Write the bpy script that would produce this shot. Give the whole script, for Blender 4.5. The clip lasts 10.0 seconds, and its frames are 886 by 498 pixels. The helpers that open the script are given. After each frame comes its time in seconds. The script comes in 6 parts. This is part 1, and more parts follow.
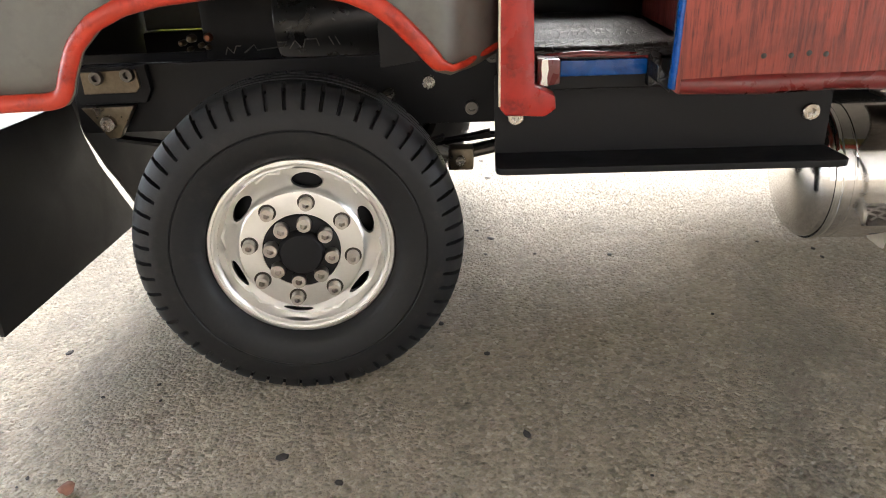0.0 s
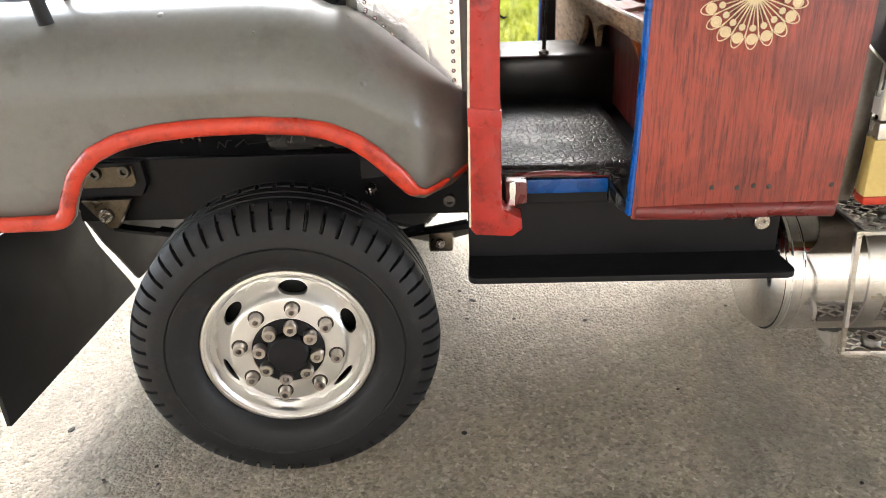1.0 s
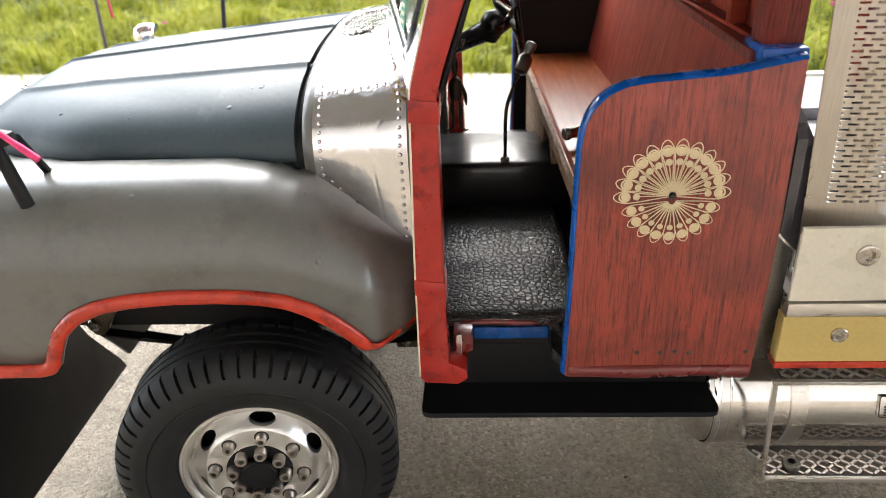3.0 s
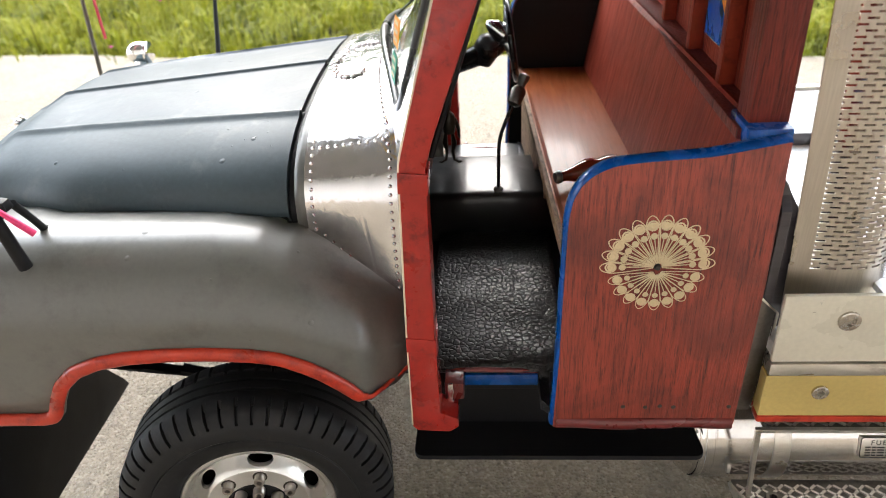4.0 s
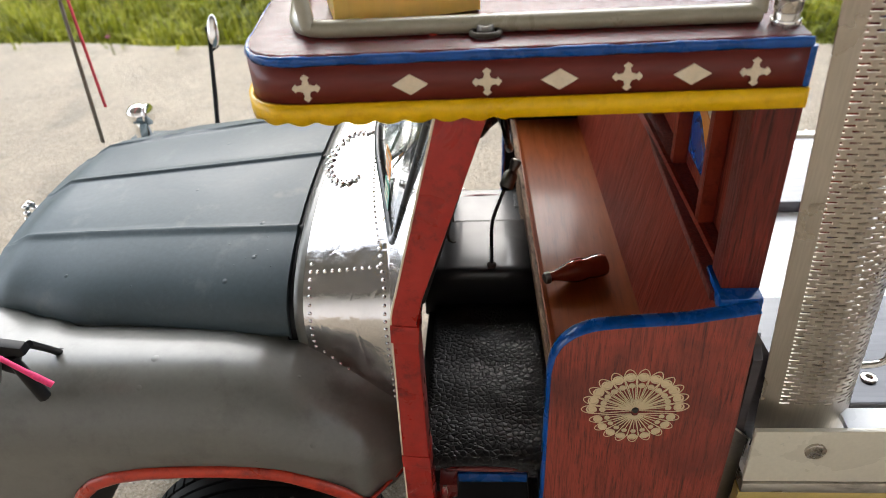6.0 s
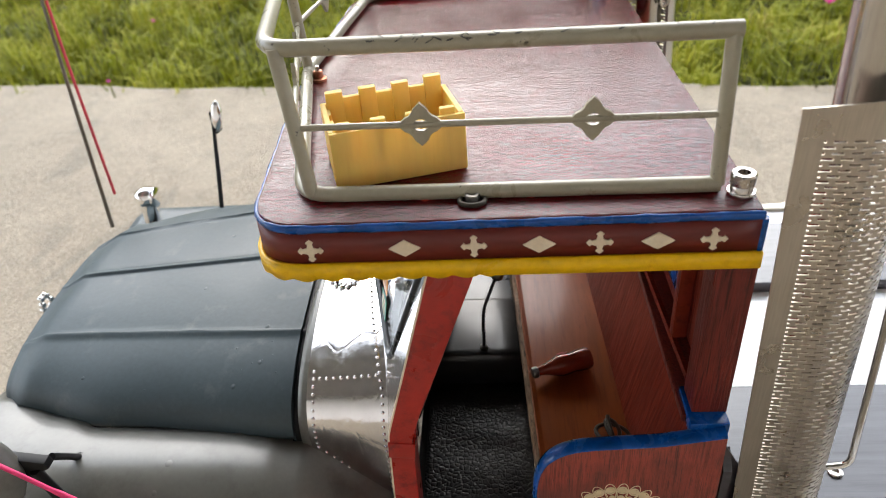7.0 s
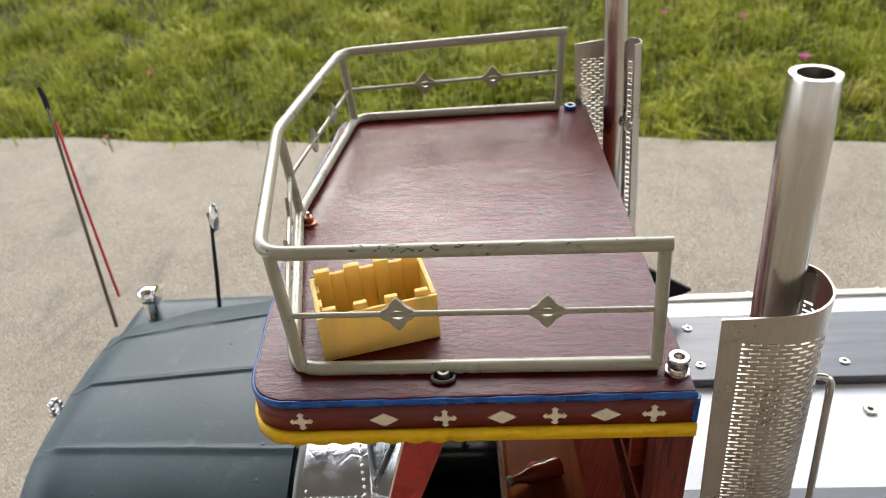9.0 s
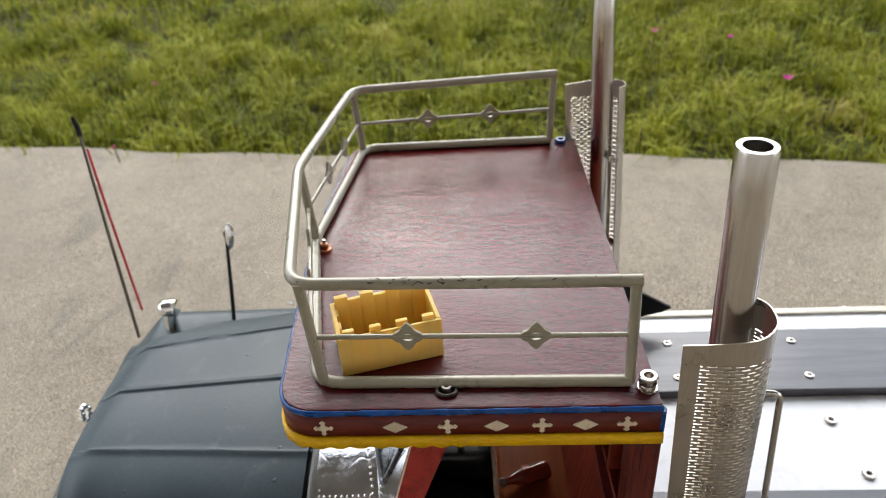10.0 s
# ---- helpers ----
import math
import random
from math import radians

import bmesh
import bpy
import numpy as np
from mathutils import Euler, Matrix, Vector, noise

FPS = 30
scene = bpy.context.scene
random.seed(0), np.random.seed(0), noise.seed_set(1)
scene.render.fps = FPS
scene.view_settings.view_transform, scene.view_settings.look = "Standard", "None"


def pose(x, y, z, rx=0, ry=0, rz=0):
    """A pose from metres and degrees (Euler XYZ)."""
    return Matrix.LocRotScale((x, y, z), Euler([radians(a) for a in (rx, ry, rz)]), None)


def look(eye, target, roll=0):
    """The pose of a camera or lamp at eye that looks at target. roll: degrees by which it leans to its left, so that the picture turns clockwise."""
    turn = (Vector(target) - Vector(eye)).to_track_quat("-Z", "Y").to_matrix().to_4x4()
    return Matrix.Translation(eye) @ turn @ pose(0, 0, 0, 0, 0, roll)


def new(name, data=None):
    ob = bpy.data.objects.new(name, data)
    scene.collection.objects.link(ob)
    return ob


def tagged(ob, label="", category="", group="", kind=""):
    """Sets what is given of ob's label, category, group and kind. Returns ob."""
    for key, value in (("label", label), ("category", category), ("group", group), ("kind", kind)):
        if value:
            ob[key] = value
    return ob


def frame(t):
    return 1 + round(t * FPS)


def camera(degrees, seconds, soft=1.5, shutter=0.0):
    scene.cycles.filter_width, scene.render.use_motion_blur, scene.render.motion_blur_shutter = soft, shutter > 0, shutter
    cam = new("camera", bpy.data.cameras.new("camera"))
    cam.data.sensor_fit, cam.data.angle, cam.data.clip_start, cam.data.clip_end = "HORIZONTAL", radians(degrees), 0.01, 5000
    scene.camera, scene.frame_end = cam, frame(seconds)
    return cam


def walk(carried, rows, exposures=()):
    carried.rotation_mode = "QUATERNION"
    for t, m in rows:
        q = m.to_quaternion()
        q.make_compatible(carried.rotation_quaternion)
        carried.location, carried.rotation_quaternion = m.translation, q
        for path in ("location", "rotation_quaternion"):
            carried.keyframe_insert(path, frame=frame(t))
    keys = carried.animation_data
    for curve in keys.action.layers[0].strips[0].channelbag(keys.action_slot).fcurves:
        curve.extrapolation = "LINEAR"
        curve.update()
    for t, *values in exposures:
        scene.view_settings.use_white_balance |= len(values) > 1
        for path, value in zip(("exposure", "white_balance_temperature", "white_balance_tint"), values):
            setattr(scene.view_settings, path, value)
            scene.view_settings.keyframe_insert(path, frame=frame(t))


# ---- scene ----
# ---- camera ----
cam = camera(62.97, 10.0, soft=0.55)
cam.data.dof.use_dof = True
cam.data.dof.focus_distance = 0.182
cam.data.dof.aperture_fstop = 26.0
PATH = [
    (0, (0.04383, -0.15489, 0.10651), (0.03142, 0.02820, 0.02700), -2.60),
    (0.5, (0.04585, -0.15532, 0.11934), (0.03349, 0.02740, 0.03896), -2.90),
    (1, (0.05019, -0.15513, 0.13630), (0.03860, 0.02720, 0.05493), -2.67),
    (1.5, (0.05454, -0.15316, 0.14972), (0.04389, 0.02762, 0.06485), -2.87),
    (2, (0.05696, -0.15116, 0.15885), (0.04556, 0.02859, 0.07191), -2.56),
    (2.5, (0.06022, -0.14934, 0.16973), (0.04863, 0.02879, 0.07952), -2.24),
    (2.7, (0.06274, -0.14854, 0.17692), (0.05006, 0.02905, 0.08581), -2.67),
    (4, (0.06902, -0.13766, 0.20875), (0.05483, 0.03347, 0.10622), -3.29),
    (4.5, (0.07074, -0.13179, 0.21887), (0.05744, 0.03613, 0.11105), -3.06),
    (5, (0.07232, -0.12708, 0.22871), (0.05810, 0.03750, 0.11595), -3.51),
    (6.3, (0.07382, -0.11785, 0.26152), (0.05806, 0.04465, 0.14599), -4.60),
    (6.5, (0.07347, -0.11662, 0.26807), (0.05805, 0.04630, 0.15309), -4.83),
    (7, (0.07650, -0.11531, 0.28337), (0.06177, 0.04888, 0.17013), -4.64),
    (7.5, (0.07768, -0.11447, 0.29416), (0.06364, 0.05044, 0.18189), -4.51),
    (8, (0.07700, -0.11282, 0.30100), (0.06448, 0.05288, 0.18971), -4.11),
    (8.5, (0.07928, -0.11042, 0.31051), (0.06743, 0.05592, 0.20010), -4.12),
    (9, (0.08390, -0.11195, 0.32452), (0.07084, 0.05468, 0.21468), -4.69),
    (9.5, (0.08510, -0.11907, 0.33618), (0.07265, 0.04815, 0.22717), -4.46),
    (10, (0.08297, -0.13036, 0.34571), (0.07176, 0.03689, 0.23661), -3.77),
]
EXPOSURES = [(0, 2.4), (0.5, 2.45), (1, 2.8), (1.5, 3.0), (2, 2.75), (2.7, 2.3), (4, 1.95), (4.5, 1.85), (5, 1.6), (6.5, 1.3), (7.5, 1.12), (9, 0.98), (10, 0.78)]
walk(cam, [(t, look(eye, target, roll)) for t, eye, target, roll in PATH], EXPOSURES)

# ---- light ----
world = bpy.data.worlds.new("overcast_sky")
scene.world = world
world.use_nodes = True
_wn = world.node_tree.nodes
_wl = world.node_tree.links
_wn.clear()
_sky = _wn.new("ShaderNodeTexSky")
_sky.sky_type = "NISHITA"
_sky.sun_disc = False
_sky.sun_elevation, _sky.sun_rotation = radians(30), radians(-9)
_sky.air_density, _sky.dust_density = 1.0, 4.0
_sc = _wn.new("ShaderNodeMix")
_sc.data_type = "RGBA"
_sc.inputs[0].default_value = 0.72
_sc.inputs[7].default_value = (12.6, 13.6, 15.0, 1)
_bg = _wn.new("ShaderNodeBackground")
_bg.inputs[1].default_value = 0.15
_wo = _wn.new("ShaderNodeOutputWorld")
_wl.new(_sky.outputs[0], _sc.inputs[6])
_wl.new(_sc.outputs[2], _bg.inputs[0])
_wl.new(_bg.outputs[0], _wo.inputs[0])

_sun = bpy.data.lights.new("sun", "SUN")
_sun.energy, _sun.angle, _sun.color = 1.5, radians(60), (1.0, 0.97, 0.93)
sun = new("sun", _sun)
sun.matrix_world = look((-0.25, 1.7, 1.0), (0, 0, 0))

# ---- materials ----
def _nodes(name):
    m = bpy.data.materials.new(name)
    m.use_nodes = True
    nt = m.node_tree
    return m, nt, nt.nodes["Principled BSDF"], nt.nodes["Material Output"]


def _coords(nt, stretch=(1, 1, 1), loc=(0, 0, 0)):
    tc = nt.nodes.new("ShaderNodeTexCoord")
    mp = nt.nodes.new("ShaderNodeMapping")
    mp.inputs["Scale"].default_value = stretch
    mp.inputs["Location"].default_value = loc
    nt.links.new(tc.outputs["Object"], mp.inputs["Vector"])
    return mp.outputs[0]


def _noise(nt, vec, scale, detail=4.0, rough=0.55, dist=0.0):
    n = nt.nodes.new("ShaderNodeTexNoise")
    n.inputs["Scale"].default_value = scale
    n.inputs["Detail"].default_value = detail
    n.inputs["Roughness"].default_value = rough
    n.inputs["Distortion"].default_value = dist
    nt.links.new(vec, n.inputs["Vector"])
    return n.outputs["Fac"]


def _ramp(nt, fac, stops):
    r = nt.nodes.new("ShaderNodeValToRGB")
    e = r.color_ramp.elements
    while len(e) < len(stops):
        e.new(0.5)
    for k, (p, c) in enumerate(stops):
        e[k].position = p
        e[k].color = (*c, 1) if len(c) == 3 else c
    nt.links.new(fac, r.inputs[0])
    return r.outputs[0]


def _grey(v):
    return (v, v, v)


def _mix(nt, fac, a, b, kind="MIX"):
    m = nt.nodes.new("ShaderNodeMix")
    m.data_type, m.blend_type = "RGBA", kind
    for sock, v in ((m.inputs[0], fac), (m.inputs[6], a), (m.inputs[7], b)):
        if isinstance(v, (int, float)):
            sock.default_value = v
        elif isinstance(v, tuple):
            sock.default_value = (*v, 1)
        else:
            nt.links.new(v, sock)
    return m.outputs[2]


def _bump(nt, bsdf, height, strength, dist, before=None):
    b = nt.nodes.new("ShaderNodeBump")
    b.inputs["Strength"].default_value = strength
    b.inputs["Distance"].default_value = dist
    nt.links.new(height, b.inputs["Height"])
    if before is not None:
        nt.links.new(before, b.inputs["Normal"])
    nt.links.new(b.outputs[0], bsdf.inputs["Normal"])
    return b.outputs[0]


def surface(name, base, rough=0.5, metal=0.0, vary=0.25, grain=900.0, stain=60.0, stretch=(1, 1, 1), bump=0.15, depth=0.0002,
            coat=0.0, rough_vary=0.15, dirt_or_light=None, dirt_or_light_amount=0.5, dirt_or_light_edge=0.56, spec=0.5, islands=0.0, coat_rough=0.08, pits=0, dirt_or_light_soft=0.17):
    """A surface with a fine grain, broad stains and a fine relief."""
    m, nt, b, _ = _nodes(name)
    v = _coords(nt, stretch)
    fine, broad = _noise(nt, v, grain, 6), _noise(nt, v, stain, 5, 0.6, 0.6)
    lo, hi = tuple(c * (1 - vary) for c in base), tuple(min(1, c * (1 + vary)) for c in base)
    col = _mix(nt, 0.5, _ramp(nt, fine, [(0.3, lo), (0.7, hi)]), _ramp(nt, broad, [(0.3, lo), (0.7, hi)]))
    if dirt_or_light:
        spots = _ramp(nt, _noise(nt, v, stain * 3.1, 8, 0.7), [(dirt_or_light_edge, _grey(0)), (dirt_or_light_edge + dirt_or_light_soft, _grey(dirt_or_light_amount))])
        col = _mix(nt, spots, col, dirt_or_light)
    if islands:
        g = nt.nodes.new("ShaderNodeObjectInfo")
        col = _mix(nt, 1.0, col, _ramp(nt, g.outputs["Random"], [(0, _grey(1 - islands)), (1, _grey(1 + 0 * islands))]), "MULTIPLY")
    nt.links.new(col, b.inputs["Base Color"])
    nt.links.new(_ramp(nt, broad, [(0.25, _grey(max(0.02, rough - rough_vary))), (0.75, _grey(min(1, rough + rough_vary)))]), b.inputs["Roughness"])
    b.inputs["Metallic"].default_value = metal
    b.inputs["Specular IOR Level"].default_value = spec
    b.inputs["Coat Weight"].default_value = coat
    b.inputs["Coat Roughness"].default_value = coat_rough
    last = None
    if pits:
        w = nt.nodes.new("ShaderNodeTexVoronoi")
        w.inputs["Scale"].default_value = pits
        nt.links.new(v, w.inputs["Vector"])
        near = _ramp(nt, w.outputs["Distance"], [(0.03, _grey(1)), (0.13, _grey(0))])
        some = _ramp(nt, w.outputs["Color"], [(0.74, _grey(0)), (0.78, _grey(1))])
        dots = _mix(nt, 1.0, near, some, "MULTIPLY")
        last = _bump(nt, b, _mix(nt, 0.4, dots, broad), 0.45, 0.0011)
        nt.links.new(last, b.inputs["Coat Normal"])
    if bump:
        _bump(nt, b, fine, bump, depth, last)
    return m


def wood(name, base, dark, rough=0.35, along=(1, 1, 1), grain=420.0, bump=0.35, coat=0.0, blotch=0.6, streak=(0.42, 0.62), depth=0.0004, spread=0.2, coat_rough=0.12, spec=0.3):
    """Stained wood: streaks drawn out along the grain, blotches and pores."""
    m, nt, b, _ = _nodes(name)
    v = _coords(nt, along)
    streaks = _noise(nt, v, grain, 8, 0.65, 0.4)
    pores = _noise(nt, v, grain * 3.2, 4, 0.6)
    broad = _noise(nt, _coords(nt), 45, 5, 0.6, 0.8)
    col = _ramp(nt, streaks, [(streak[0] - 0.06, dark), (streak[0], tuple(0.5 * (p + q) for p, q in zip(base, dark))), (streak[1], base), (0.8, tuple(min(1, c * 1.25) for c in base))])
    col = _mix(nt, _ramp(nt, broad, [(0.45, _grey(0)), (0.75, _grey(blotch))]), col, dark)
    col = _mix(nt, _ramp(nt, pores, [(0.34, _grey(0.75)), (0.46, _grey(0))]), col, dark)
    nt.links.new(col, b.inputs["Base Color"])
    b.inputs["Specular IOR Level"].default_value = spec
    nt.links.new(_ramp(nt, streaks, [(0.3, _grey(min(1, rough + spread))), (0.7, _grey(rough))]), b.inputs["Roughness"])
    b.inputs["Coat Weight"].default_value = coat
    b.inputs["Coat Roughness"].default_value = coat_rough
    nt.links.new(_bump(nt, b, streaks, bump, depth), b.inputs["Coat Normal"])
    return m


def varnish(name):
    """Thick dark red varnish brushed over plywood: glossy, with a fine uneven skin and the grain showing through in places."""
    m, nt, b, _ = _nodes(name)
    grain = _noise(nt, _coords(nt, (0.34, 1, 1)), 640, 8, 0.7, 1.2)
    skin = _noise(nt, _coords(nt, (0.42, 1, 1)), 820, 6, 0.7, 0.8)
    patch = _noise(nt, _coords(nt, (0.7, 1, 1)), 34, 5, 0.6, 0.6)
    wave = _noise(nt, _coords(nt, (0.6, 1, 1)), 110, 4)
    col = _ramp(nt, grain, [(0.3, (0.04, 0.001, 0.0016)), (0.5, (0.075, 0.0013, 0.003)), (0.75, (0.115, 0.002, 0.005))])
    nt.links.new(_mix(nt, _ramp(nt, patch, [(0.5, _grey(0)), (0.75, _grey(0.5))]), col, (0.13, 0.004, 0.008)), b.inputs["Base Color"])
    b.inputs["Roughness"].default_value = 0.45
    b.inputs["Specular IOR Level"].default_value = 0.0
    b.inputs["Coat Weight"].default_value = 1.0
    b.inputs["Coat IOR"].default_value = 1.49
    nt.links.new(_ramp(nt, patch, [(0.3, _grey(0.01)), (0.7, _grey(0.12))]), b.inputs["Coat Roughness"])
    n1 = _bump(nt, b, wave, 0.2, 0.0014)
    n2 = _bump(nt, b, _mix(nt, _ramp(nt, patch, [(0.3, _grey(0.2)), (0.6, _grey(1))]), (0.5, 0.5, 0.5), skin), 0.42, 0.0006, n1)
    nt.links.new(_bump(nt, b, grain, 0.26, 0.0006, n2), b.inputs["Coat Normal"])
    return m


def leather(name):
    """Black leather: pebbled grain between fine cracks, over soft folds."""
    m, nt, b, _ = _nodes(name)
    v = _coords(nt)
    warp = nt.nodes.new("ShaderNodeTexNoise")
    warp.inputs["Scale"].default_value = 260
    warp.inputs["Detail"].default_value = 4
    nt.links.new(v, warp.inputs["Vector"])
    add = nt.nodes.new("ShaderNodeVectorMath")
    add.operation = "MULTIPLY_ADD"
    add.inputs[1].default_value = (0.0006, 0.0006, 0.0006)
    nt.links.new(warp.outputs["Color"], add.inputs[0])
    nt.links.new(v, add.inputs[2])
    w = nt.nodes.new("ShaderNodeTexVoronoi")
    w.feature = "DISTANCE_TO_EDGE"
    w.inputs["Scale"].default_value = 600
    nt.links.new(add.outputs[0], w.inputs["Vector"])
    crack = _ramp(nt, w.outputs["Distance"], [(0.0, _grey(0)), (0.05, _grey(0.55)), (0.15, _grey(0.9)), (0.35, _grey(1))])
    nt.links.new(_ramp(nt, w.outputs["Distance"], [(0.0, _grey(0.002)), (0.08, _grey(0.005))]), b.inputs["Base Color"])
    n1 = _bump(nt, b, _noise(nt, v, 40, 2), 0.3, 0.003)
    _bump(nt, b, crack, 0.42, 0.0006, n1)
    b.inputs["Roughness"].default_value = 0.33
    b.inputs["Specular IOR Level"].default_value = 0.6
    return m


def foil(name):
    m, nt, b, _ = _nodes(name)
    v = _coords(nt)
    b.inputs["Metallic"].default_value = 1.0
    nt.links.new(_ramp(nt, _noise(nt, v, 120, 4), [(0.3, (0.72, 0.71, 0.72)), (0.7, (0.86, 0.85, 0.85))]), b.inputs["Base Color"])
    nt.links.new(_ramp(nt, _noise(nt, v, 300, 5), [(0.35, _grey(0.1)), (0.7, _grey(0.26))]), b.inputs["Roughness"])
    crease = nt.nodes.new("ShaderNodeTexVoronoi")
    crease.feature = "DISTANCE_TO_EDGE"
    crease.inputs["Scale"].default_value = 95
    nt.links.new(_coords(nt, (1, 1, 0.4)), crease.inputs["Vector"])
    n1 = _bump(nt, b, _noise(nt, v, 130, 4, 0.5, 1.0), 0.13, 0.001)
    n2 = _bump(nt, b, _ramp(nt, crease.outputs["Distance"], [(0, _grey(0)), (0.05, _grey(1))]), 0.12, 0.0003, n1)
    _bump(nt, b, _noise(nt, v, 900, 3), 0.1, 0.0002, n2)
    return m


def brushed(name, base, rough, along):
    m, nt, b, _ = _nodes(name)
    b.inputs["Metallic"].default_value = 1.0
    v = _coords(nt, along)
    lines = _noise(nt, v, 2600, 3)
    broad = _noise(nt, _coords(nt), 70, 4)
    lo, hi = tuple(c * 0.82 for c in base), tuple(min(1, c * 1.1) for c in base)
    nt.links.new(_mix(nt, 0.5, _ramp(nt, lines, [(0.3, lo), (0.7, hi)]), _ramp(nt, broad, [(0.3, lo), (0.7, hi)])), b.inputs["Base Color"])
    nt.links.new(_ramp(nt, broad, [(0.3, _grey(max(0.03, rough - 0.06))), (0.7, _grey(rough + 0.08))]), b.inputs["Roughness"])
    _bump(nt, b, lines, 0.12, 0.00008)
    return m


def concrete(name):
    m, nt, b, _ = _nodes(name)
    v = _coords(nt)
    sand = nt.nodes.new("ShaderNodeTexVoronoi")
    sand.inputs["Scale"].default_value = 850
    nt.links.new(v, sand.inputs["Vector"])
    big = nt.nodes.new("ShaderNodeTexVoronoi")
    big.inputs["Scale"].default_value = 210
    nt.links.new(v, big.inputs["Vector"])
    col = _ramp(nt, sand.outputs["Color"], [(0.05, (0.20, 0.15, 0.10)), (0.35, (0.395, 0.312, 0.215)), (0.75, (0.53, 0.44, 0.325)), (0.97, (0.76, 0.675, 0.53))])
    col = _mix(nt, 0.22, col, (0.43, 0.352, 0.258))
    broad = _noise(nt, v, 5.5, 6, 0.62, 0.5)
    col = _mix(nt, _ramp(nt, broad, [(0.35, _grey(0)), (0.68, _grey(0.55))]), col, (0.68, 0.575, 0.43))
    mid = _noise(nt, v, 38, 6, 0.65)
    col = _mix(nt, _ramp(nt, mid, [(0.5, _grey(0)), (0.8, _grey(0.4))]), col, (0.17, 0.14, 0.105))
    streaks = _noise(nt, _coords(nt, (1, 0.35, 1)), 13, 5, 0.6, 1.0)
    col = _mix(nt, _ramp(nt, streaks, [(0.56, _grey(0)), (0.72, _grey(0.6))]), col, (0.21, 0.18, 0.14))
    specks = _ramp(nt, big.outputs["Color"], [(0.02, _grey(1)), (0.07, _grey(0))])
    near = _ramp(nt, big.outputs["Distance"], [(0.1, _grey(1)), (0.32, _grey(0))])
    col = _mix(nt, _mix(nt, 1.0, specks, near, "MULTIPLY"), col, (0.045, 0.035, 0.03))
    nt.links.new(col, b.inputs["Base Color"])
    b.inputs["Roughness"].default_value = 0.5
    b.inputs["Specular IOR Level"].default_value = 0.5
    grit = _noise(nt, v, 900, 4, 0.6)
    n1 = _bump(nt, b, _ramp(nt, sand.outputs["Distance"], [(0.1, _grey(1)), (0.75, _grey(0))]), 1.0, 0.0016)
    n2 = _bump(nt, b, grit, 1.0, 0.0018, n1)
    _bump(nt, b, mid, 0.3, 0.002, n2)
    return m


def foliage(name, stops, rough=0.7):
    m, nt, b, out = _nodes(name)
    b.inputs["Specular IOR Level"].default_value = 0.2
    g = nt.nodes.new("ShaderNodeNewGeometry")
    patch = _noise(nt, _coords(nt), 6.5, 4)
    f = nt.nodes.new("ShaderNodeMath")
    f.operation = "MULTIPLY_ADD"
    nt.links.new(g.outputs["Random Per Island"], f.inputs[0])
    f.inputs[1].default_value = 0.55
    half = nt.nodes.new("ShaderNodeMath")
    half.operation = "MULTIPLY_ADD"
    nt.links.new(patch, half.inputs[0])
    half.inputs[1].default_value, half.inputs[2].default_value = 1.5, -0.52
    nt.links.new(half.outputs[0], f.inputs[2])
    col = _ramp(nt, f.outputs[0], stops)
    nt.links.new(col, b.inputs["Base Color"])
    b.inputs["Roughness"].default_value = rough
    tr = nt.nodes.new("ShaderNodeBsdfTranslucent")
    nt.links.new(col, tr.inputs[0])
    mx = nt.nodes.new("ShaderNodeMixShader")
    mx.inputs[0].default_value = 0.35
    nt.links.new(b.outputs[0], mx.inputs[1])
    nt.links.new(tr.outputs[0], mx.inputs[2])
    nt.links.new(mx.outputs[0], out.inputs[0])
    return m


def glass(name, tint=(0.95, 0.98, 0.96)):
    m, nt, b, _ = _nodes(name)
    b.inputs["Base Color"].default_value = (*tint, 1)
    b.inputs["Transmission Weight"].default_value = 1.0
    b.inputs["IOR"].default_value = 1.05
    nt.links.new(_ramp(nt, _noise(nt, _coords(nt), 120, 4), [(0.4, _grey(0.0)), (0.8, _grey(0.06))]), b.inputs["Roughness"])
    return m


M_HOOD = surface("grey_hood_paint", (0.043, 0.062, 0.071), 0.5, 0.0, 0.16, 700, 26, bump=0.05, coat=0.06, coat_rough=0.2, spec=0.36, dirt_or_light=(0.15, 0.165, 0.16), dirt_or_light_amount=0.35, rough_vary=0.1, pits=150)
M_FENDER = surface("grey_fender_paint", (0.118, 0.115, 0.101), 0.4, 0.0, 0.1, 700, 24, bump=0.05, coat=0.36, coat_rough=0.17, dirt_or_light=(0.055, 0.052, 0.042), dirt_or_light_amount=0.5, dirt_or_light_edge=0.53, rough_vary=0.14, pits=150)
M_LIP = surface("orange_red_enamel", (0.47, 0.040, 0.018), 0.34, 0, 0.14, 500, 60, bump=0.2, depth=0.0004, coat=0.25, spec=0.3, dirt_or_light=(0.20, 0.014, 0.010), dirt_or_light_amount=0.8, dirt_or_light_edge=0.5)
M_RED = surface("red_enamel", (0.34, 0.019, 0.013), 0.3, 0, 0.22, 400, 55, bump=0.2, depth=0.0005, coat=0.25, spec=0.3, dirt_or_light=(0.09, 0.006, 0.007), dirt_or_light_amount=0.8, dirt_or_light_edge=0.51)
M_PANELEDGE = surface("dark_red_gloss_edge", (0.13, 0.012, 0.011), 0.28, 0, 0.3, 400, 90, bump=0.25, depth=0.0005, coat=0.3, dirt_or_light=(0.05, 0.006, 0.006), dirt_or_light_amount=0.8)
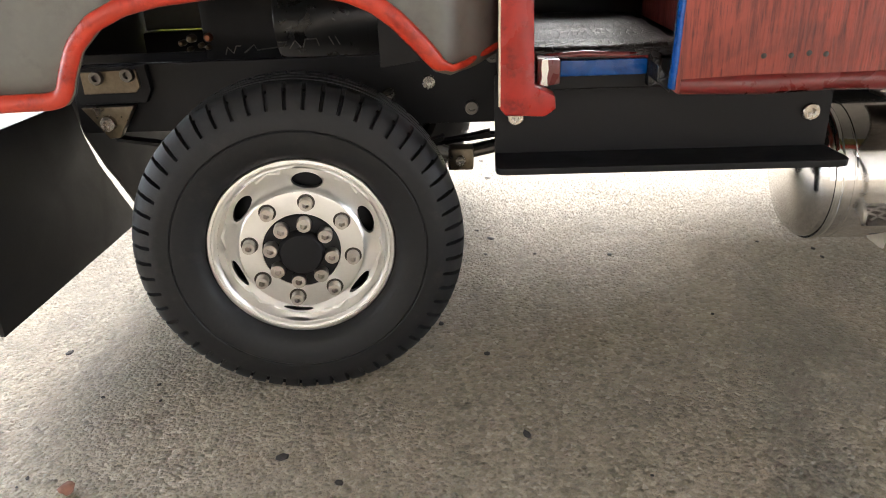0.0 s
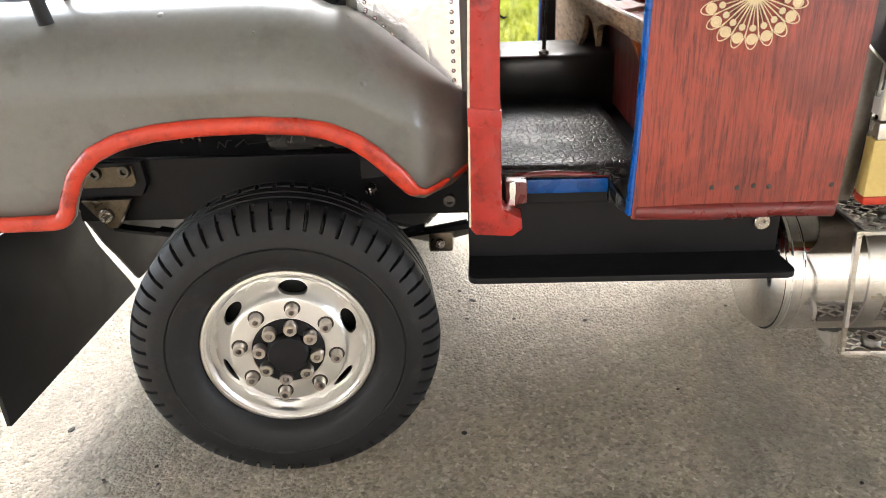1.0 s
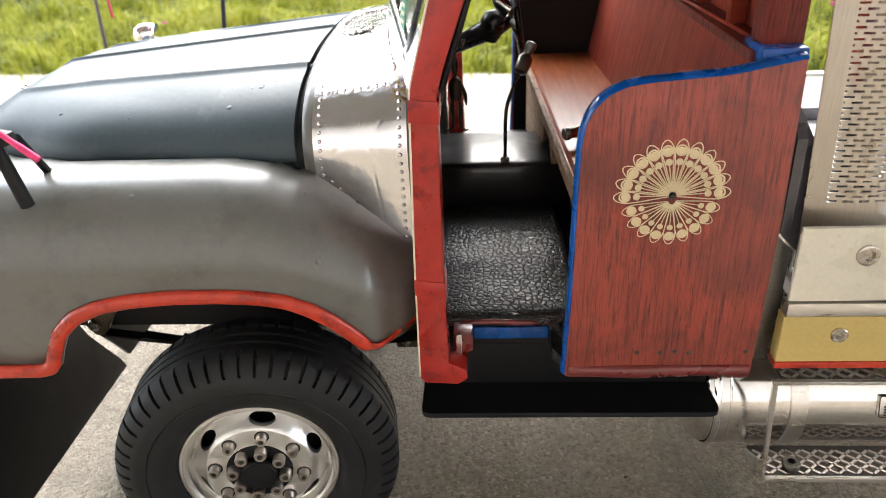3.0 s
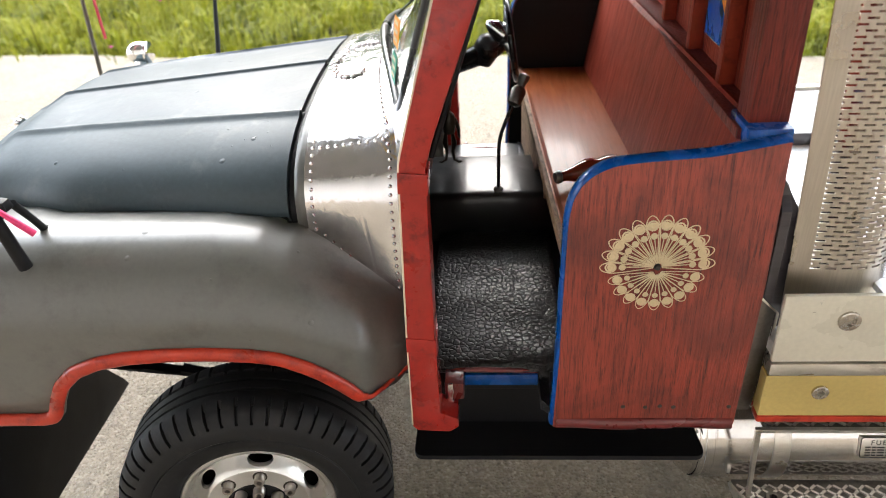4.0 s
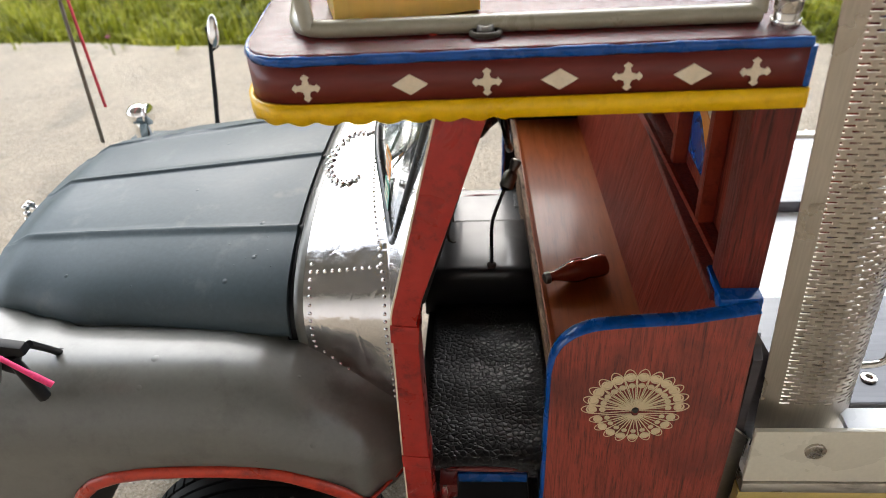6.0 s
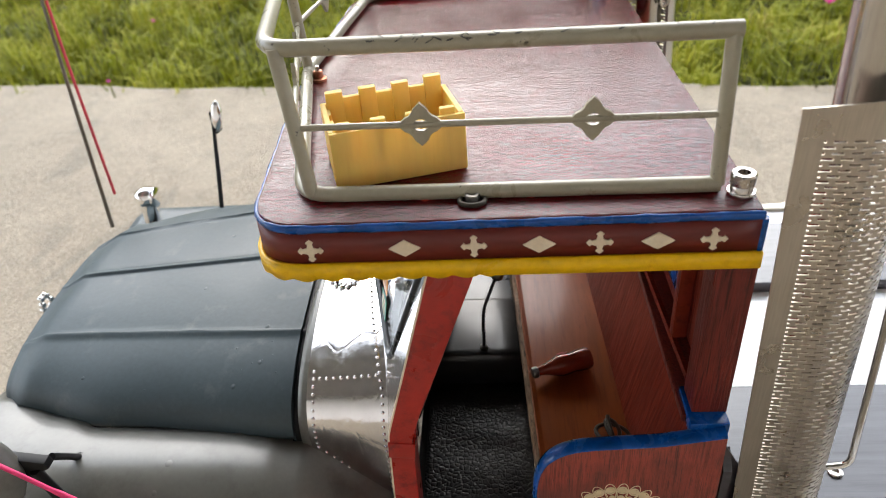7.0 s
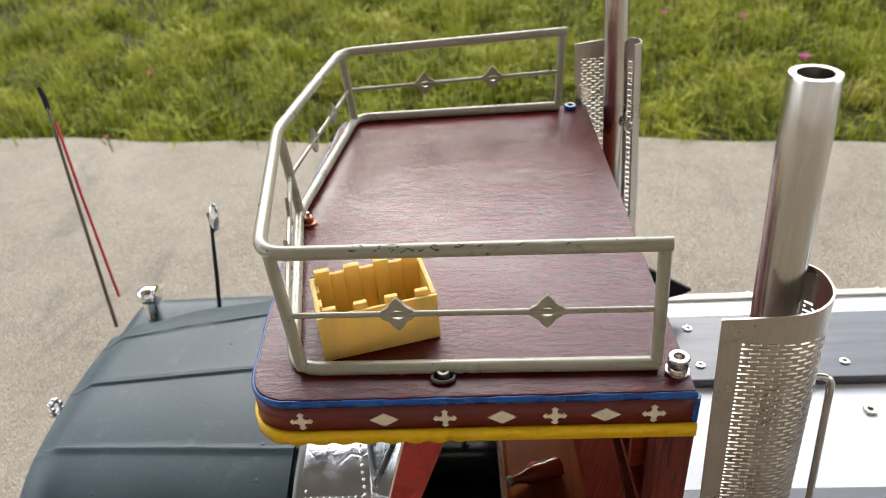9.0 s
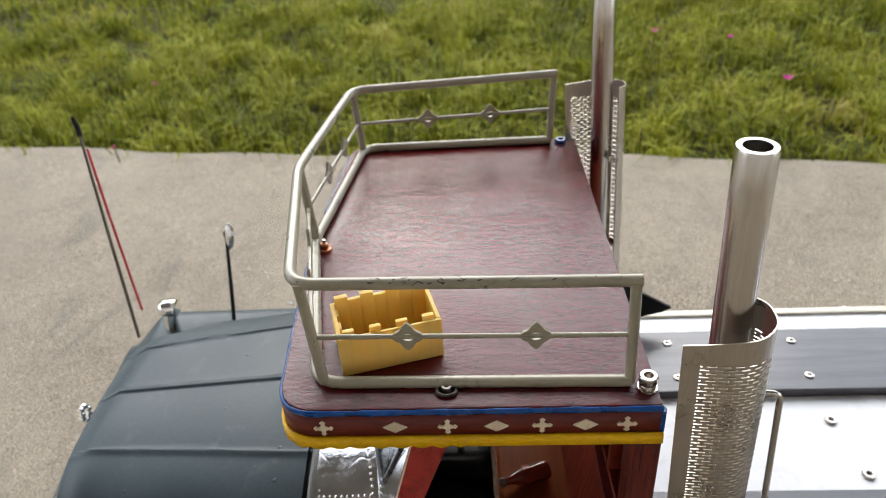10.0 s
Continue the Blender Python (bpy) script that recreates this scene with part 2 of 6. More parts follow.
M_TUNNEL = surface("smooth_black_rubber", (0.012, 0.012, 0.013), 0.5, 0, 0.15, 1500, 60, bump=0.05, coat=0.6, coat_rough=0.22)
M_PANEL = wood("red_stained_wood", (0.30, 0.045, 0.025), (0.065, 0.013, 0.010), 0.42, (1, 1, 0.05), 1500, 0.8, 0.25, 0.75, (0.385, 0.50), spec=0.45)
M_PANEL_H = wood("red_stained_wood_beam", (0.18, 0.024, 0.015), (0.045, 0.008, 0.006), 0.4, (1, 1, 0.05), 1300, 0.7, 0.12, spec=0.2)
M_BACKREST = wood("brown_red_backrest_wood", (0.24, 0.034, 0.016), (0.11, 0.017, 0.010), 0.42, (0.05, 1, 0.05), 1300, 0.5, 0.05, 0.5, streak=(0.42, 0.56), spec=0.12)
M_BENCH = wood("varnished_orange_wood", (0.22, 0.050, 0.008), (0.16, 0.036, 0.006), 0.34, (1, 0.09, 1), 300, 0.12, 0.25, 0.35, (0.3, 0.5), spec=0.2, coat_rough=0.16)
M_ROOF = varnish("dark_red_varnished_plywood")
M_FASCIA = surface("maroon_fascia_paint", (0.125, 0.017, 0.012), 0.45, 0, 0.3, 600, 80, stretch=(0.2, 1, 1), coat=0.08, spec=0.3)
M_BLUE = surface("blue_enamel", (0.001, 0.058, 0.25), 0.28, 0, 0.35, 420, 130, bump=0.25, depth=0.0006, coat=0.4, coat_rough=0.05, spec=0.2, dirt_or_light=(0.003, 0.012, 0.08), dirt_or_light_amount=0.6)
M_YELLOW = surface("yellow_enamel", (0.74, 0.43, 0.002), 0.36, 0, 0.14, 500, 120, bump=0.15, coat=0.1, spec=0.3, dirt_or_light=(0.5, 0.22, 0.0), dirt_or_light_amount=0.4, dirt_or_light_edge=0.52)
M_INLAY = surface("cream_inlay", (0.66, 0.55, 0.40), 0.55, 0, 0.12, 1500, 200)
M_CREAM = surface("cream_rail_paint", (0.28, 0.25, 0.175), 0.34, 0, 0.1, 800, 90, bump=0.08, coat=0.5, dirt_or_light=(0.035, 0.026, 0.02), dirt_or_light_amount=0.9, dirt_or_light_edge=0.655, dirt_or_light_soft=0.03)
# Orange upright streaks in the colour imitate light glowing through thin walls.
M_CRATE = surface("yellow_plastic", (0.80, 0.59, 0.17), 0.5, 0, 0.08, 700, 170, stretch=(1, 1, 0.1), bump=0.04, dirt_or_light=(0.66, 0.38, 0.07), dirt_or_light_amount=0.35)
M_CRATE.node_tree.nodes["Principled BSDF"].inputs["Subsurface Weight"].default_value = 0.2
M_CRATE.node_tree.nodes["Principled BSDF"].inputs["Subsurface Radius"].default_value = (0.004, 0.002, 0.0006)
M_CRATE.node_tree.nodes["Principled BSDF"].inputs["Subsurface Scale"].default_value = 1.0
_cb = M_CRATE.node_tree.nodes["Principled BSDF"]
_ct = M_CRATE.node_tree.nodes.new("ShaderNodeBsdfTranslucent")
_ct.inputs[0].default_value = (0.92, 0.66, 0.18, 1)
_cm = M_CRATE.node_tree.nodes.new("ShaderNodeMixShader")
_cm.inputs[0].default_value = 0.3
M_CRATE.node_tree.links.new(_cb.outputs[0], _cm.inputs[1])
M_CRATE.node_tree.links.new(_ct.outputs[0], _cm.inputs[2])
M_CRATE.node_tree.links.new(_cm.outputs[0], M_CRATE.node_tree.nodes["Material Output"].inputs[0])
M_RUBBER = surface("tyre_rubber", (0.010, 0.010, 0.0105), 0.55, 0, 0.25, 900, 60, bump=0.15, spec=0.3, dirt_or_light=(0.035, 0.032, 0.028), dirt_or_light_amount=0.5)
M_BLACK = surface("black_anodised_plate", (0.006, 0.006, 0.007), 0.46, 0, 0.25, 1200, 60, bump=0.06, rough_vary=0.1, spec=0.26)
M_BLACKGLOSS = surface("black_plastic", (0.01, 0.01, 0.011), 0.3, 0, 0.2, 900, 80, bump=0.04)
M_STEEL = surface("screw_steel", (0.52, 0.48, 0.43), 0.24, 1, 0.12, 1500, 300, bump=0.05)
M_NUT = surface("wheel_nut_steel", (0.55, 0.51, 0.47), 0.32, 1, 0.08, 700, 300, bump=0.0, rough_vary=0.05)
# Dark ring round the foot of each outer wheel nut.
M_SEAT = surface("dark_nut_seat", (0.05, 0.042, 0.036), 0.5, 0.3, 0.3, 1500, 300, bump=0.1)
M_DARKSTEEL = surface("dark_steel", (0.16, 0.15, 0.135), 0.38, 1, 0.25, 1200, 200, bump=0.1)
M_BRASS = surface("aged_steel_bracket", (0.17, 0.14, 0.10), 0.35, 1, 0.3, 900, 150, bump=0.1)
M_COPPER = surface("copper_bolt", (0.42, 0.17, 0.10), 0.35, 1, 0.2, 900, 200)
M_ALLOY = surface("turned_alloy", (0.86, 0.85, 0.83), 0.3, 1, 0.03, 1500, 260, bump=0.0, rough_vary=0.03)
M_CHROME = surface("chrome", (0.83, 0.82, 0.80), 0.07, 1, 0.06, 600, 90, bump=0.03, rough_vary=0.04)
M_TANK = surface("polished_tank", (0.73, 0.71, 0.69), 0.13, 1, 0.1, 900, 80, bump=0.05, rough_vary=0.07)
M_GUARD = brushed("stainless_sheet", (0.50, 0.455, 0.395), 0.30, (1, 1, 0.05))
M_STACK = brushed("stainless_tube", (0.56, 0.525, 0.48), 0.2, (1, 1, 0.03))
M_ALU = surface("scuffed_aluminium", (0.74, 0.71, 0.66), 0.3, 1, 0.14, 900, 60, stretch=(0.3, 1, 1), bump=0.12, dirt_or_light=(0.07, 0.055, 0.04), dirt_or_light_amount=0.7)
M_RAILPAINT = surface("cream_rail_side_paint", (0.62, 0.57, 0.455), 0.3, 0, 0.08, 900, 40, bump=0.08, coat=0.5, dirt_or_light=(0.05, 0.04, 0.03), dirt_or_light_amount=0.85, dirt_or_light_edge=0.67, dirt_or_light_soft=0.025)
M_OCHRE = surface("ochre_paint", (0.50, 0.37, 0.12), 0.4, 0, 0.12, 900, 70, bump=0.06, coat=0.2)
M_TREAD = surface("worn_tread_plate", (0.16, 0.145, 0.13), 0.42, 1, 0.3, 900, 90, bump=0.2, dirt_or_light=(0.03, 0.025, 0.02), dirt_or_light_amount=0.7)
M_WHITE = surface("white_deck_paint", (0.74, 0.74, 0.74), 0.3, 0, 0.04, 900, 60, bump=0.03, coat=0.2)
M_PLANK = wood("dark_deck_plank", (0.034, 0.028, 0.036), (0.016, 0.013, 0.017), 0.4, (0.06, 1, 1), 300, 0.12, 1.0, spec=0.5, coat_rough=0.2)
M_FILIGREE = surface("ivory_filigree", (0.72, 0.57, 0.36), 0.5, 0, 0.12, 1500, 200, bump=0.08)
M_LEATHER = leather("black_leather")
M_FOIL = foil("wrinkled_foil")
M_CONCRETE = concrete("sandy_concrete")
M_GLASS = glass("windscreen_glass")
M_BOTTLE = surface("amber_glass", (0.15, 0.018, 0.007), 0.12, 0, 0.1, 600, 90, bump=0.02, coat=0.6)
M_SOIL = surface("grassy_soil", (0.050, 0.050, 0.010), 0.95, 0, 0.5, 160, 9, bump=0.5, depth=0.004, spec=0.1, dirt_or_light=(0.085, 0.062, 0.018), dirt_or_light_amount=0.7)
M_GRASS = foliage("grass", [(0.0, (0.028, 0.03, 0.006)), (0.22, (0.10, 0.115, 0.010)), (0.5, (0.27, 0.295, 0.018)), (0.8, (0.40, 0.385, 0.045)), (1.0, (0.50, 0.38, 0.15))])
M_HEDGE = surface("hedge_leaves", (0.035, 0.05, 0.022), 0.7, 0, 0.6, 9, 1.5, bump=0.8, depth=0.05, dirt_or_light=(0.012, 0.02, 0.008), dirt_or_light_amount=0.9)
M_RAWWOOD = wood("raw_plywood_edge", (0.30, 0.185, 0.105), (0.07, 0.04, 0.025), 0.6, (1, 0.2, 1), 700, 0.6)
M_PETAL = surface("magenta_petal", (0.82, 0.012, 0.40), 0.6, 0, 0.2, 500, 90)
M_PINK = surface("pink_cord", (0.75, 0.04, 0.16), 0.6, 0, 0.25, 1500, 200)
M_CORDRED = surface("red_cord", (0.62, 0.05, 0.07), 0.6, 0, 0.2, 1500, 200)
M_STONE = surface("brown_pebble", (0.25, 0.11, 0.07), 0.7, 0, 0.3, 900, 150, bump=0.3)
M_DARKSTONE = surface("dark_grit", (0.05, 0.042, 0.038), 0.8, 0, 0.3, 900, 150, bump=0.3)
M_WALL = surface("plain_wall_plaster", (0.56, 0.54, 0.53), 0.85, 0, 0.12, 60, 3, bump=0.2, depth=0.002)
M_CEIL = surface("ceiling_boards", (0.25, 0.245, 0.26), 0.8, 0, 0.12, 40, 2, bump=0.1, depth=0.002)
M_GREEN = surface("green_sticker", (0.01, 0.22, 0.13), 0.4, 0, 0.1, 900, 100, bump=0)
M_ORANGE = surface("orange_sticker", (0.75, 0.27, 0.02), 0.4, 0, 0.1, 900, 100, bump=0)
M_INK = surface("dark_ink", (0.04, 0.035, 0.03), 0.6, 0, 0.1, 900, 100, bump=0)
M_AERIAL = surface("dull_steel_wire", (0.17, 0.145, 0.11), 0.5, 0.3, 0.2, 900, 200)
M_BRONZE = surface("dark_bronze", (0.05, 0.042, 0.032), 0.4, 0.7, 0.3, 900, 200, bump=0.2)

# ---- building tools: shapes are given in millimetres, x along the truck, y away from its near side, z up ----
MIRROR = 176.0  # the far side of the truck lies at MIRROR - y


def part(name, bm, mat, parent=None, label="", smooth=0, far=False, mesh=None):
    """Links a bmesh as one mesh object under its thing. smooth: degrees below which edges are shaded round."""
    if mesh is None:
        mesh = bpy.data.meshes.new(name)
        if far:
            bmesh.ops.transform(bm, matrix=Matrix.Translation((0, MIRROR, 0)) @ Matrix.Diagonal((1, -1, 1, 1)), verts=bm.verts)
            bmesh.ops.reverse_faces(bm, faces=bm.faces)
        bm.to_mesh(mesh)
        bm.free()
        mesh.transform(Matrix.Scale(0.001, 4))
        if smooth:
            mesh.shade_smooth()
            mesh.set_sharp_from_angle(angle=radians(smooth))
        mesh.materials.append(mat)
    ob = new(name, mesh)
    if parent is not None:
        ob.parent = parent
    if label:
        ob["label"] = label
    return ob


def join(bm, other):
    me = bpy.data.meshes.new("tmp")
    other.to_mesh(me)
    other.free()
    bm.from_mesh(me)
    bpy.data.meshes.remove(me)
    return bm


def box(lo, hi, bev=0.3, bm=None, turn=None):
    b = bmesh.new()
    bmesh.ops.create_cube(b, size=1)
    s = [hi[k] - lo[k] for k in range(3)]
    c = [(hi[k] + lo[k]) / 2 for k in range(3)]
    bmesh.ops.scale(b, vec=s, verts=b.verts)
    if bev:
        bmesh.ops.bevel(b, geom=b.edges[:], offset=min(bev, min(s) * 0.4), segments=2, affect="EDGES", profile=0.6)
    if turn is not None:
        bmesh.ops.transform(b, matrix=turn, verts=b.verts)
    bmesh.ops.translate(b, vec=c, verts=b.verts)
    return b if bm is None else join(bm, b)


def prism(poly, axis, a, b, bev=0.0, bm=None, shear=None):
    """A polygon in the plane across the axis, pulled from a to b. shear: a function of a point to move it."""
    m = bmesh.new()

    def at(p, d):
        v = {"x": (d, p[0], p[1]), "y": (p[0], d, p[1]), "z": (p[0], p[1], d)}[axis]
        return shear(*v) if shear else v

    lo = [m.verts.new(at(p, a)) for p in poly]
    hi = [m.verts.new(at(p, b)) for p in poly]
    n = len(poly)
    m.faces.new(lo)
    m.faces.new(hi[::-1])
    for k in range(n):
        m.faces.new((lo[k], hi[k], hi[(k + 1) % n], lo[(k + 1) % n]))
    bmesh.ops.recalc_face_normals(m, faces=m.faces)
    if bev:
        edges = [e for e in m.edges if len(e.link_faces) == 2 and e.calc_face_angle(0) > 0.5]
        bmesh.ops.bevel(m, geom=edges, offset=bev, segments=2, affect="EDGES", profile=0.6, clamp_overlap=True)
    return m if bm is None else join(bm, m)


def tube(pts, r, seg=10, closed=False, bm=None, squash=(1.0, 1.0), ref=None):
    """A rod along points; r is one radius or one for each point. squash: its thickness along ref and across it."""
    m = bmesh.new()
    P = [Vector(p) for p in pts]
    n = len(P)
    R = r if isinstance(r, (list, tuple)) else [r] * n
    rings, ref = [], Vector(ref) if ref else None
    for k in range(n):
        d = (P[(k + 1) % n] - P[k - 1]) if closed or 0 < k < n - 1 else (P[1] - P[0] if k == 0 else P[-1] - P[-2])
        d.normalize()
        if ref is None:
            ref = d.orthogonal().normalized()
        ref = (ref - d * ref.dot(d)).normalized()
        side = d.cross(ref)
        rings.append([m.verts.new(P[k] + R[k] * (squash[0] * math.cos(a) * ref + squash[1] * math.sin(a) * side)) for a in [2 * math.pi * j / seg for j in range(seg)]])
    for k in range(n if closed else n - 1):
        A, B = rings[k], rings[(k + 1) % n]
        shift = 0
        if closed and k == n - 1:
            shift = min(range(seg), key=lambda s: (A[0].co - B[s].co).length)
        for j in range(seg):
            m.faces.new((A[j], A[(j + 1) % seg], B[(j + 1 + shift) % seg], B[(j + shift) % seg]))
    if not closed:
        m.faces.new(rings[0][::-1])
        m.faces.new(rings[-1])
    bmesh.ops.recalc_face_normals(m, faces=m.faces)
    return m if bm is None else join(bm, m)


def rounded(pts, rad, steps=5, closed=False):
    """A line of points with its corners rounded off."""
    P = [Vector(p) for p in pts]
    out, n = [], len(P)
    for k in range(n):
        if not closed and k in (0, n - 1):
            out.append(P[k])
            continue
        a, b, c = P[k - 1], P[k], P[(k + 1) % n]
        q = rad[k] if isinstance(rad, (list, tuple)) else rad
        d0, d1 = min(q, (a - b).length * 0.45), min(q, (c - b).length * 0.45)
        s, e = b + (a - b).normalized() * d0, b + (c - b).normalized() * d1
        for j in range(steps + 1):
            t = j / steps
            out.append(s * (1 - t) ** 2 + b * 2 * t * (1 - t) + e * t * t)
    return [tuple(v) for v in out]


def lathe(profile, origin, axis="y", seg=48, bm=None, close=True):
    """A profile of (radius, place along the axis) turned round the axis."""
    m = bmesh.new()
    ox, oy, oz = origin

    def at(r, d, a):
        c, s = r * math.cos(a), r * math.sin(a)
        return {"x": (ox + d, oy + c, oz + s), "y": (ox + c, oy + d, oz + s), "z": (ox + c, oy + s, oz + d)}[axis]

    rings = []
    for r, d in profile:
        rings.append([m.verts.new(at(0, d, 0))] if r == 0 else [m.verts.new(at(r, d, 2 * math.pi * j / seg)) for j in range(seg)])
    for A, B in zip(rings, rings[1:]):
        for j in range(seg):
            k = (j + 1) % seg
            if len(A) == 1 and len(B) > 1:
                m.faces.new((A[0], B[k], B[j]))
            elif len(B) == 1 and len(A) > 1:
                m.faces.new((A[j], A[k], B[0]))
            elif len(A) > 1:
                m.faces.new((A[j], A[k], B[k], B[j]))
    bmesh.ops.recalc_face_normals(m, faces=m.faces)
    return m if bm is None else join(bm, m)


def sheet(rows, bm=None, closed=False):
    """A surface through a grid of points."""
    m = bmesh.new()
    V = [[m.verts.new(p) for p in row] for row in rows]
    for A, B in zip(V, V[1:]):
        n = len(A)
        for j in range(n if closed else n - 1):
            m.faces.new((A[j], A[(j + 1) % n], B[(j + 1) % n], B[j]))
    return m if bm is None else join(bm, m)


def thicken(ob, mm, offset=-1.0):
    s = ob.modifiers.new("thickness", "SOLIDIFY")
    s.thickness, s.offset = mm * 0.001, offset
    return ob


def ramp(x, pts):
    """A value that runs straight from point to point."""
    if x <= pts[0][0]:
        return pts[0][1]
    for (a, p), (b, q) in zip(pts, pts[1:]):
        if x <= b:
            t = (x - a) / (b - a) if b > a else 1
            return p + (q - p) * t
    return pts[-1][1]


def ease(x, pts):
    """The same with soft joints."""
    if x <= pts[0][0]:
        return pts[0][1]
    for (a, p), (b, q) in zip(pts, pts[1:]):
        if x <= b:
            t = (x - a) / (b - a)
            return p + (q - p) * t * t * (3 - 2 * t)
    return pts[-1][1]


def screw_mesh(r, h, dome=0.25, hole=0.52):
    """A socket-head screw, its head towards -y, its foot at the origin."""
    m = bmesh.new()
    seg = 24
    rings = []
    for rr, d in ((r * 1.0, 0), (r, -h * 0.8), (r * (1 - dome * 0.4), -h), (r * (hole + 0.12), -h)):
        rings.append([m.verts.new((rr * math.cos(2 * math.pi * j / seg), d, rr * math.sin(2 * math.pi * j / seg))) for j in range(seg)])

    def hexr(a):
        return r * hole * math.cos(math.pi / 6) / math.cos((a + math.pi / 6) % (math.pi / 3) - math.pi / 6)

    for d in (-h, -h * 0.02):
        rings.append([m.verts.new((hexr(2 * math.pi * j / seg) * math.cos(2 * math.pi * j / seg), d, hexr(2 * math.pi * j / seg) * math.sin(2 * math.pi * j / seg))) for j in range(seg)])
    for A, B in zip(rings, rings[1:]):
        for j in range(seg):
            m.faces.new((A[j], A[(j + 1) % seg], B[(j + 1) % seg], B[j]))
    m.faces.new(rings[-1])
    bmesh.ops.recalc_face_normals(m, faces=m.faces)
    me = bpy.data.meshes.new("screw")
    m.to_mesh(me)
    m.free()
    me.transform(Matrix.Scale(0.001, 4))
    me.shade_smooth()
    me.set_sharp_from_angle(angle=radians(35))
    return me


SCREWS = {}


def screw(name, at, r, h, parent, mat=None, facing=(0, -1, 0), label="", hole=0.52, dome=0.25):
    mat = mat or M_STEEL
    key = (r, h, mat.name, hole, dome)
    if key not in SCREWS:
        SCREWS[key] = screw_mesh(r, h, dome, hole)
        SCREWS[key].materials.append(mat)
    ob = new(name, SCREWS[key])
    ob.matrix_basis = Matrix.Translation(Vector(at) * 0.001) @ Vector((0, -1, 0)).rotation_difference(Vector(facing)).to_matrix().to_4x4()
    ob.parent = parent
    if label:
        ob["label"] = label
    return ob


def far_point(p):
    return (p[0], MIRROR - p[1], p[2])

# ---- ground, pavement, unseen porch ----
def edge_y(x):
    """The far edge of the pavement, in metres."""
    return 0.594 - 0.117 * x + 0.006 * math.sin(9 * x) + 0.004 * math.sin(31 * x + 1)


def make_ground():
    b = bmesh.new()
    for v in ((-60, -60), (60, -60), (60, 60), (-60, 60)):
        b.verts.new((v[0] * 1000, v[1] * 1000, -22))
    b.faces.new(b.verts[:])
    tagged(part("ground", b, M_SOIL), "weedy brown-green soil under the grass", "ground", kind="structure")
    b = bmesh.new()
    xs = [-6 + 0.05 * k for k in range(241)]
    top = [b.verts.new((x * 1000, edge_y(x) * 1000, 0)) for x in xs]
    rim = [b.verts.new((x * 1000, edge_y(x) * 1000 + 5, -4)) for x in xs]
    low = [b.verts.new((x * 1000, edge_y(x) * 1000 + 6, -60)) for x in xs]
    back = [b.verts.new((x * 1000, -2460, 0)) for x in xs]
    for A, B in ((back, top), (top, rim), (rim, low)):
        for k in range(len(xs) - 1):
            b.faces.new((A[k], A[k + 1], B[k + 1], B[k]))
    bmesh.ops.recalc_face_normals(b, faces=b.faces)
    tagged(part("pavement", b, M_CONCRETE), "sandy grey-brown concrete slab with small dark specks", "pavement", kind="structure")


def make_porch():
    # Out-of-view wall, added to throw fill light onto the near side.
    tagged(part("unseen_fill_wall", box((-6000, -2600, -20), (6000, -2450, 2800), 0), M_WALL), "unseen pale wall behind the camera, added to bounce light", "wall", kind="structure")
    # Out-of-view roof, added to cut the overhead sky and darken reflections.
    tagged(part("ceiling", box((-6000, -2450, 2600), (6000, 950, 2720), 0), M_CEIL), "unseen porch roof, added to shape the light over the pavement", "ceiling", kind="structure")


def make_hedge():
    rng = random.Random(3)
    b = bmesh.new()
    rows = []
    for j in range(15):
        z = -22 + 2250 * j / 14
        rows.append([b.verts.new((x * 100, 5200 + 260 * noise.noise(Vector((x * 0.11, j * 0.5, 0))) + 500 * (j / 14) ** 3 + rng.uniform(-40, 40), z * (1 + 0.10 * noise.noise(Vector((x * 0.09, 7, 1)))))) for x in range(-130, 131)])
    for A, B in zip(rows, rows[1:]):
        for k in range(len(A) - 1):
            b.faces.new((A[k], A[k + 1], B[k + 1], B[k]))
    tagged(part("backdrop_hedge", b, M_HEDGE, None, "", 60), "dark green hedge closing the lawn", "hedge", kind="structure")


